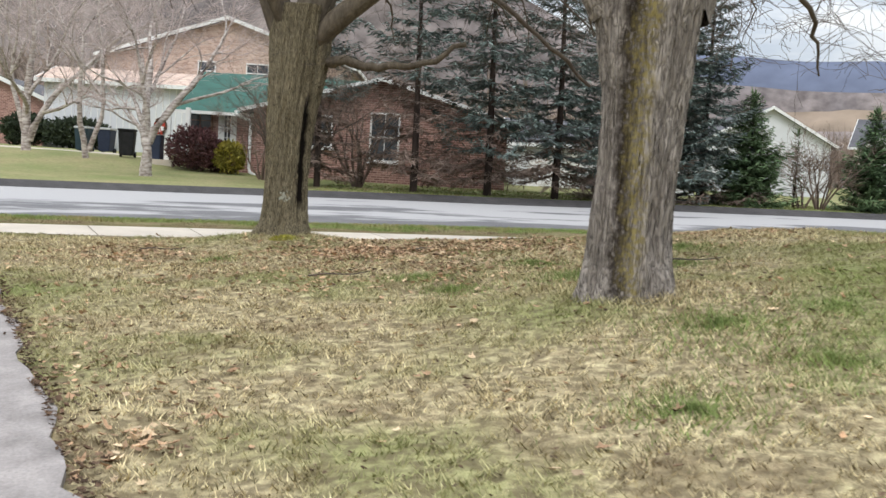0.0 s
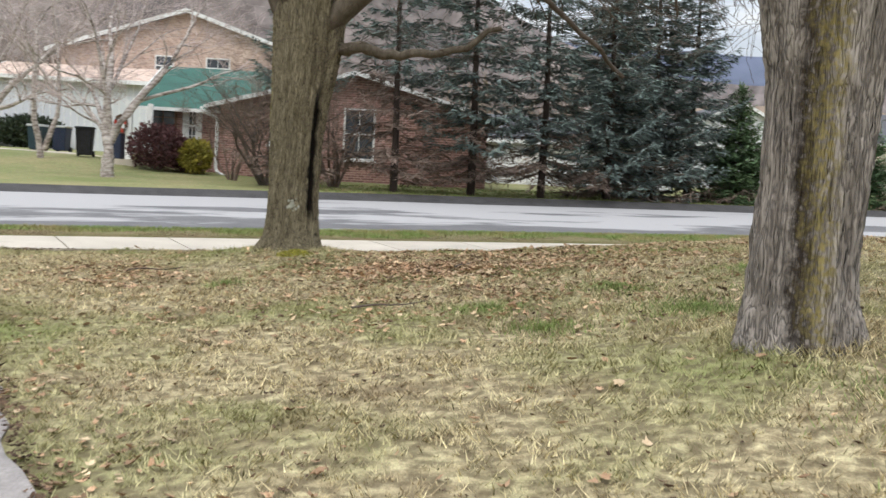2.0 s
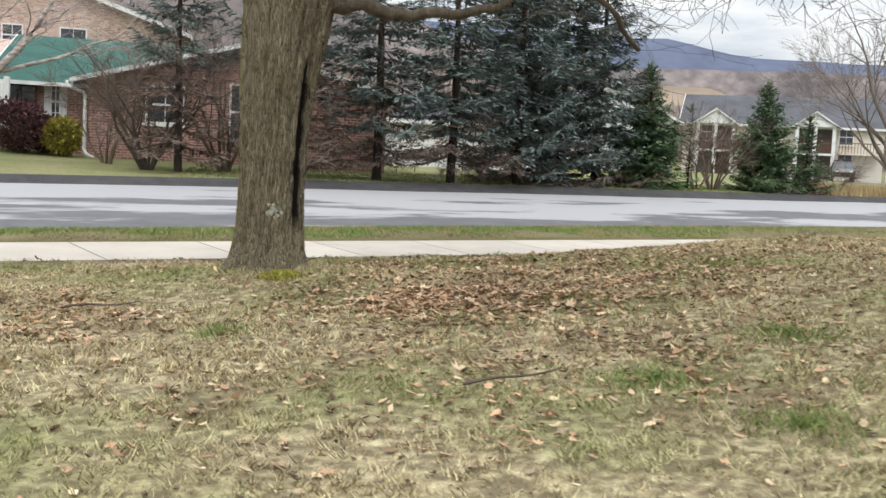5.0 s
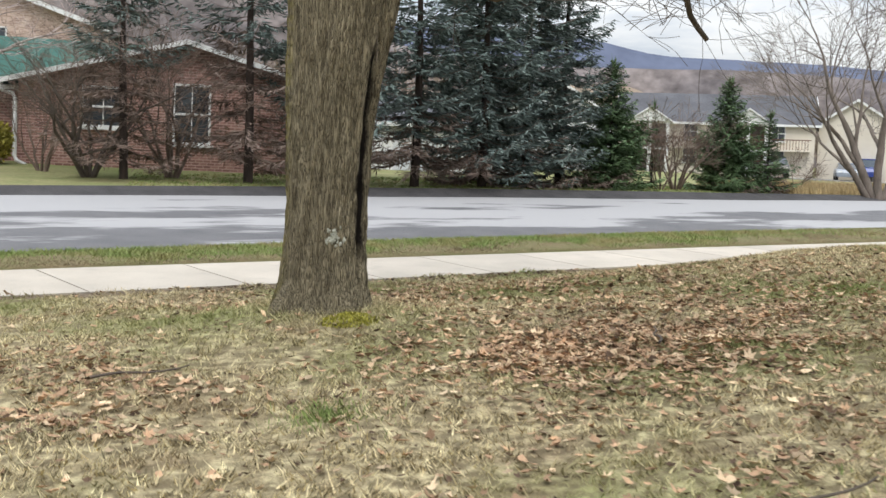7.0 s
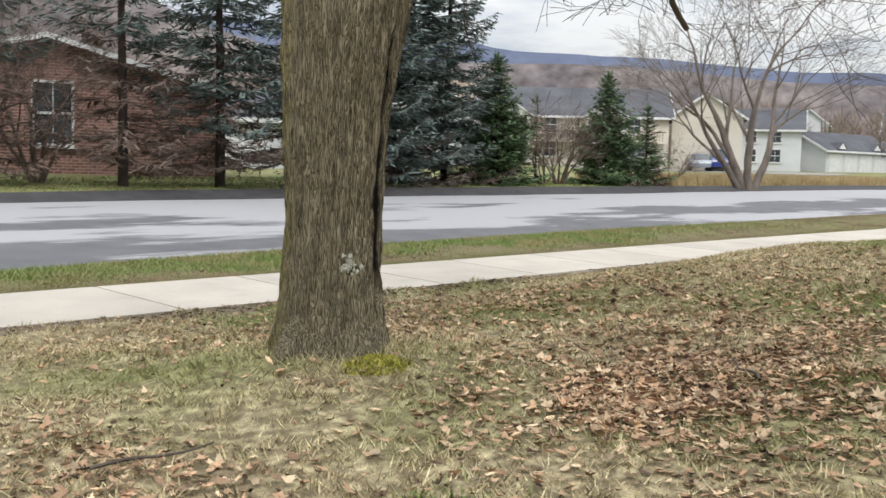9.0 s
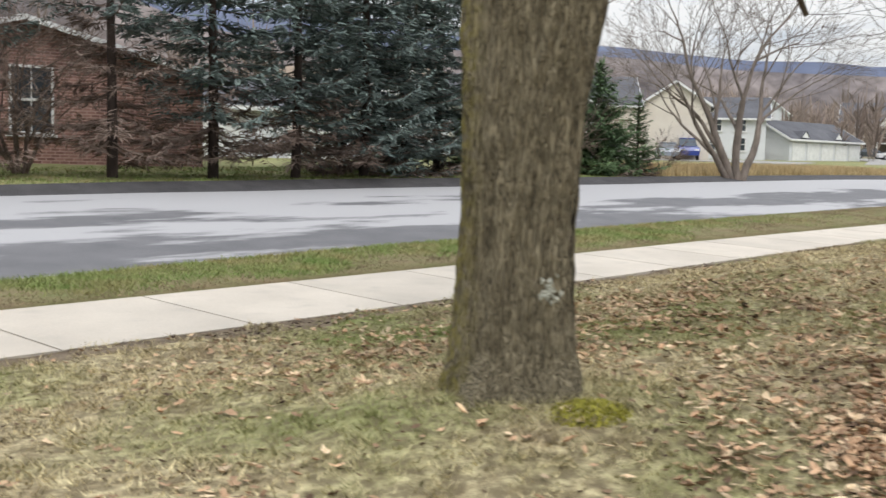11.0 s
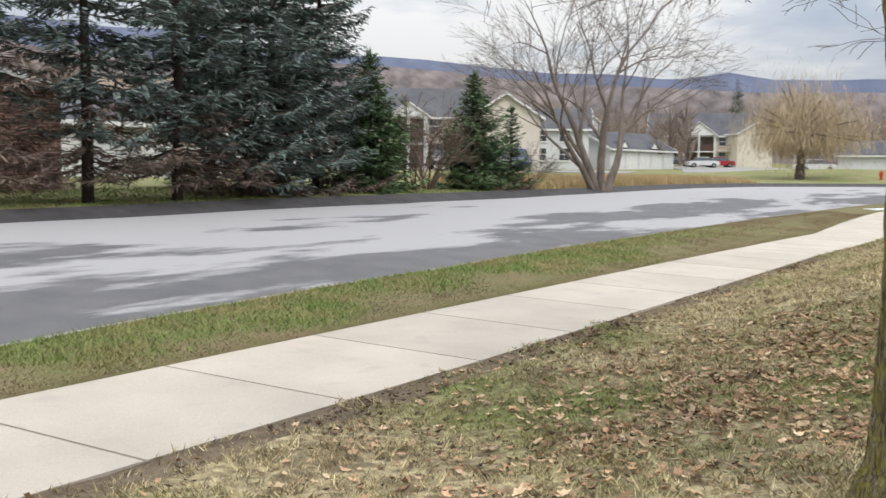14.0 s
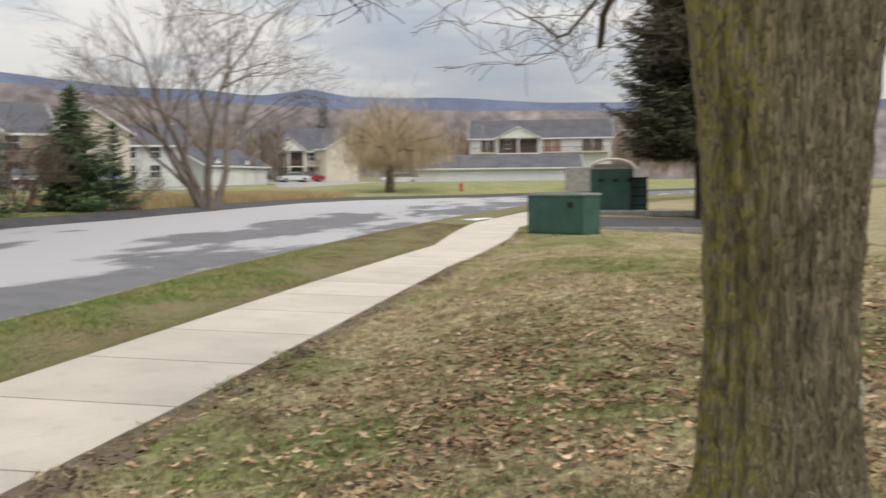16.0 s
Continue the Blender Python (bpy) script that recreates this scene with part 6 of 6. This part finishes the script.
def leaf_litter(rng, x, y, z, size, material, label):
    n = len(x)
    shape = np.array([(0, -0.5), (0.22, -0.3), (0.42, -0.12), (0.3, 0.1), (0.34, 0.34), (0.13, 0.36), (0, 0.6), (-0.14, 0.34), (-0.36, 0.36), (-0.28, 0.08), (-0.4, -0.14), (-0.2, -0.28)])
    k = len(shape)
    s = size * rng.uniform(0.55, 1.2, n)
    a = rng.uniform(0, 6.283, n)
    curl = rng.uniform(-0.5, 1.5, n)
    tilt = rng.normal(0, 0.2, (n, 2))
    c, sn = np.cos(a), np.sin(a)
    bend = rng.uniform(0.6, 1.2, (n, k))
    px = shape[:, 0][None] * s[:, None] * rng.uniform(0.4, 1.05, (n, 1)) * bend
    py = shape[:, 1][None] * s[:, None] * bend
    pz = curl[:, None] * (px ** 2 + 0.5 * py ** 2) / size * 1.4 + tilt[:, :1] * px + tilt[:, 1:] * py
    pz = pz - pz.min(1)[:, None] + 0.016
    X = x[:, None] + px * c[:, None] - py * sn[:, None]
    Y = y[:, None] + px * sn[:, None] + py * c[:, None]
    Z = z[:, None] + pz
    ring = np.stack([X, Y, Z], 2)
    mid = np.stack([x, y, z + 0.014], 1)[:, None]
    v = np.concatenate([ring, mid], 1).reshape(-1, 3)
    f = []
    for i in range(n):
        o = i * (k + 1)
        f.extend((o + j, o + (j + 1) % k, o + k) for j in range(k))
    me = bpy.data.meshes.new("fallen_leaves")
    me.from_pydata(v.tolist(), [], f)
    me.materials.append(material)
    tagged(new("fallen_leaves", me), label, "leaves", kind="stuff")


def scatter(n, spots, box):
    xs, ys = [], []
    for cx, cy, sx, sy, k in spots:
        xs.append(rng.normal(cx, sx, int(n * k)))
        ys.append(rng.normal(cy, sy, int(n * k)))
    m = n - sum(len(a) for a in xs)
    xs.append(rng.uniform(box[0], box[1], max(m, 0)))
    ys.append(rng.uniform(box[2], box[3], max(m, 0)))
    x, y = np.concatenate(xs), np.concatenate(ys)
    ok = (y < line_y(SW_NEAR, x) - 0.05) & (np.hypot(x - TREE_A[0], y - TREE_A[1]) > 0.33) & (np.hypot(x - TREE_B[0], y - TREE_B[1]) > 0.33)
    on_path = (x + 1.63) * 0.891 + (y - 4.55) * 0.453
    ok &= ~((on_path < 0.0) & (on_path > -1.43) & (rng.random(len(x)) < 0.93))
    clump = 0.5 + 0.5 * np.sin(3.1 * x + 2 * np.sin(1.7 * y)) * np.sin(3.7 * y + 2 * np.sin(2.3 * x))
    ok &= rng.random(len(x)) < 0.22 + 0.95 * clump ** 1.5
    x, y = x[ok], y[ok]
    return x, y, lawn_z(x, y) + wobble(x, y)


SPOTS = ((-0.5, 11.9, 0.65, 0.55, 0.25), (0.5, 12.4, 0.9, 0.6, 0.1), (1.6, 13.6, 1.5, 1.3, 0.11), (-0.6, 15.2, 1.3, 0.8, 0.13), (0.9, 16.3, 1.4, 0.8, 0.08), (3.5, 15.0, 2.0, 1.6, 0.07), (-3.6, 11.7, 0.45, 0.6, 0.035), (-0.4, 9.8, 1.3, 0.8, 0.08), (-2.2, 5.9, 0.3, 0.5, 0.006), (-1.3, 4.6, 0.25, 0.4, 0.006), (-2.9, 7.2, 0.25, 0.4, 0.008))
leaf_litter(rng, *scatter(18000, SPOTS, (-5, 9, 3, 20)), 0.066, M_LEAF, "curled brown fallen leaves on the lawn")
ex = rng.uniform(-7, 9, 2600)
ey = line_y(SW_NEAR, ex) - 0.06 - np.abs(rng.normal(0, 0.28, 2600))
keep = np.sin(ex * 1.9) + np.sin(ex * 0.7 + 1) + rng.normal(0, 0.5, 2600) > 0.1
ex, ey = ex[keep], ey[keep]
leaf_litter(rng, ex, ey, lawn_z(ex, ey), 0.05, M_LEAF_DARK, "dark wet leaf litter along the sidewalk edge")
leaf_litter(rng, *scatter(8000, (), (-6, 9, 3, 21)), 0.034, M_LEAF_DARK, "small dark leaf crumbs among the grass")
leaf_litter(rng, *EDGE_LEAVES, 0.045, M_LEAF_DARK, "dark dead leaves along the path edge")
leaf_litter(rng, *scatter(6000, SPOTS, (-5, 9, 3, 20)), 0.055, M_LEAF_DARK, "dark brown decayed leaves on the lawn")
leaf_litter(rng, *scatter(8000, SPOTS, (-5, 9, 3, 20)), 0.07, M_LEAF_PALE, "pale tan fallen leaves on the lawn")
g = Geo()
for x, y, ln, a in ((-0.9, 9.28, 0.55, 0.3), (2.2, 9.2, 0.6, -0.2), (-0.2, 12.0, 0.5, 1.2), (-3.2, 11.9, 0.5, 0.2)):
    g = Geo()
    pts = [(x + ln * (k - 0.5) * math.cos(a) + 0.02 * math.sin(9 * k), y + ln * (k - 0.5) * math.sin(a), float(lawn_z(x + ln * (k - 0.5) * math.cos(a), y + ln * (k - 0.5) * math.sin(a))) + 0.045 + 0.01 * math.sin(7 * k)) for k in np.linspace(0, 1, 8)]
    g.tube(pts, np.linspace(0.009, 0.004, 8), 5)
    solo("fallen_twig", g, M_TWIG, "thin brown fallen twig on the grass", "twig", group="fallen twigs")
# moss cushion at the foot of the maple
x, y = TREE_A[0] + 0.12, TREE_A[1] - 0.52
a = rng.uniform(0, 6.283, 1300)
r = np.sqrt(rng.random(1300)) * 0.17
mx_, my_ = x + r * np.cos(a) * 1.3, y + r * np.sin(a)
fast_tris("moss", blades(rng, mx_, my_, lawn_z(mx_, my_) + 0.04 * (1 - (r / 0.15) ** 2), 0.008, 0.025, 0.008, 1.0), M_MOSS, "yellow moss cushion at the tree foot", "moss")

# ---------------------------------------------------------------- distance


def far_woods():
    """Brown bare woods behind the buildings: many thin upright sprays."""
    q = []
    for r0, r1, n, h, a0, a1 in ((125, 190, 240, 8, 0.75, 1.45), (205, 330, 620, 12, 0.2, 1.5), (60, 120, 90, 7, 1.62, 2.1), (110, 190, 220, 12, 1.3, 2.2)):
        for k in range(n):
            a = rng.uniform(a0, a1)
            r = rng.uniform(r0, r1)
            x, y = -3 + r * math.cos(a), 8 + r * math.sin(a)
            hh = h * rng.uniform(0.6, 1.15)
            z = ground_at(x, y)
            q.append(twig_quads(rng, np.array((x, y, z)), (0, 0, 1.0), hh, 0.2, 3, 0.1, 0))
            for j in range(26):
                p = np.array((x, y, z + hh * rng.uniform(0.2, 0.75)))
                q.append(twig_quads(rng, p, (rng.normal(0, 0.5), rng.normal(0, 0.5), 1.0), hh * 0.34, 0.055, 3, 0.4, 0))
    g = Geo()
    g.quads(np.concatenate(q))
    solo("woods", g, M_TWIG_FAR, "bare brown winter woods behind the houses", "woods", "stuff")


far_woods()


def ridge(name, dist, prof, depth, material, label, a0, a1, n=90, foot=-20):
    """A long hill at the given distance; prof gives the crest's rise over distance by bearing."""
    v = []
    steps = 7
    for i in range(n + 1):
        a = a0 + (a1 - a0) * i / n
        rise = float(np.interp(a, [p[0] for p in prof], [p[1] for p in prof])) * dist
        rise += dist * 0.0016 * noise.noise((a * 14, dist, 0)) + dist * 0.0007 * noise.noise((a * 60, dist, 5))
        for j in range(steps + 1):
            t = j / steps
            r = dist - depth * (1 - t)
            v.append((r * math.sin(a), r * math.cos(a), foot + (rise - foot) * (t ** 1.3)))
        v.append(((dist + depth) * math.sin(a), (dist + depth) * math.cos(a), foot))
    m = steps + 2
    f = [(i * m + j, (i + 1) * m + j, (i + 1) * m + j + 1, i * m + j + 1) for i in range(n) for j in range(m - 1)]
    g = Geo()
    g.put(v, f)
    solo(name, g, material, label, "hill", "structure", smooth=True)


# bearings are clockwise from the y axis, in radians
ridge("backdrop", 2600, ((-2.0, 0.1), (-0.4, 0.13), (0.1, 0.14), (0.25, 0.134), (0.31, 0.129), (0.38, 0.13), (0.45, 0.115), (0.52, 0.112), (0.6, 0.108), (0.65, 0.1025), (0.71, 0.096), (0.77, 0.0965), (0.83, 0.0885), (0.878, 0.0958), (0.92, 0.0885), (1.0, 0.0875), (1.1, 0.082), (1.17, 0.08), (1.4, 0.075), (2.4, 0.07)), 520, M_HILL, "wooded mountain ridge with blue haze in its colour", -2.0, 2.4, 220)
ridge("backdrop", 900, ((-2.0, 0.12), (-0.6, 0.27), (-0.3, 0.28), (-0.08, 0.24), (0.04, 0.19), (0.16, 0.13), (0.25, 0.107), (0.36, 0.103), (0.5, 0.104), (0.6, 0.099), (0.7, 0.088), (0.8, 0.0838), (0.9, 0.078), (1.1, 0.075), (1.3, 0.07), (2.4, 0.06)), 130, M_HILL2, "brown wooded hillside", -2.0, 2.4, 160)
ridge("backdrop", 640, ((0.2, 0.05), (0.27, 0.083), (0.36, 0.0885), (0.42, 0.087), (0.5, 0.05)), 160, M_FIELD, "pale dry hay field on the slope", 0.2, 0.5, 40)
ridge("backdrop", 540, ((0.12, 0.04), (0.24, 0.066), (0.34, 0.069), (0.46, 0.072), (0.6, 0.06), (0.75, 0.04)), 70, M_HILL2, "brown wooded rise below the hay field", 0.12, 0.75, 80)
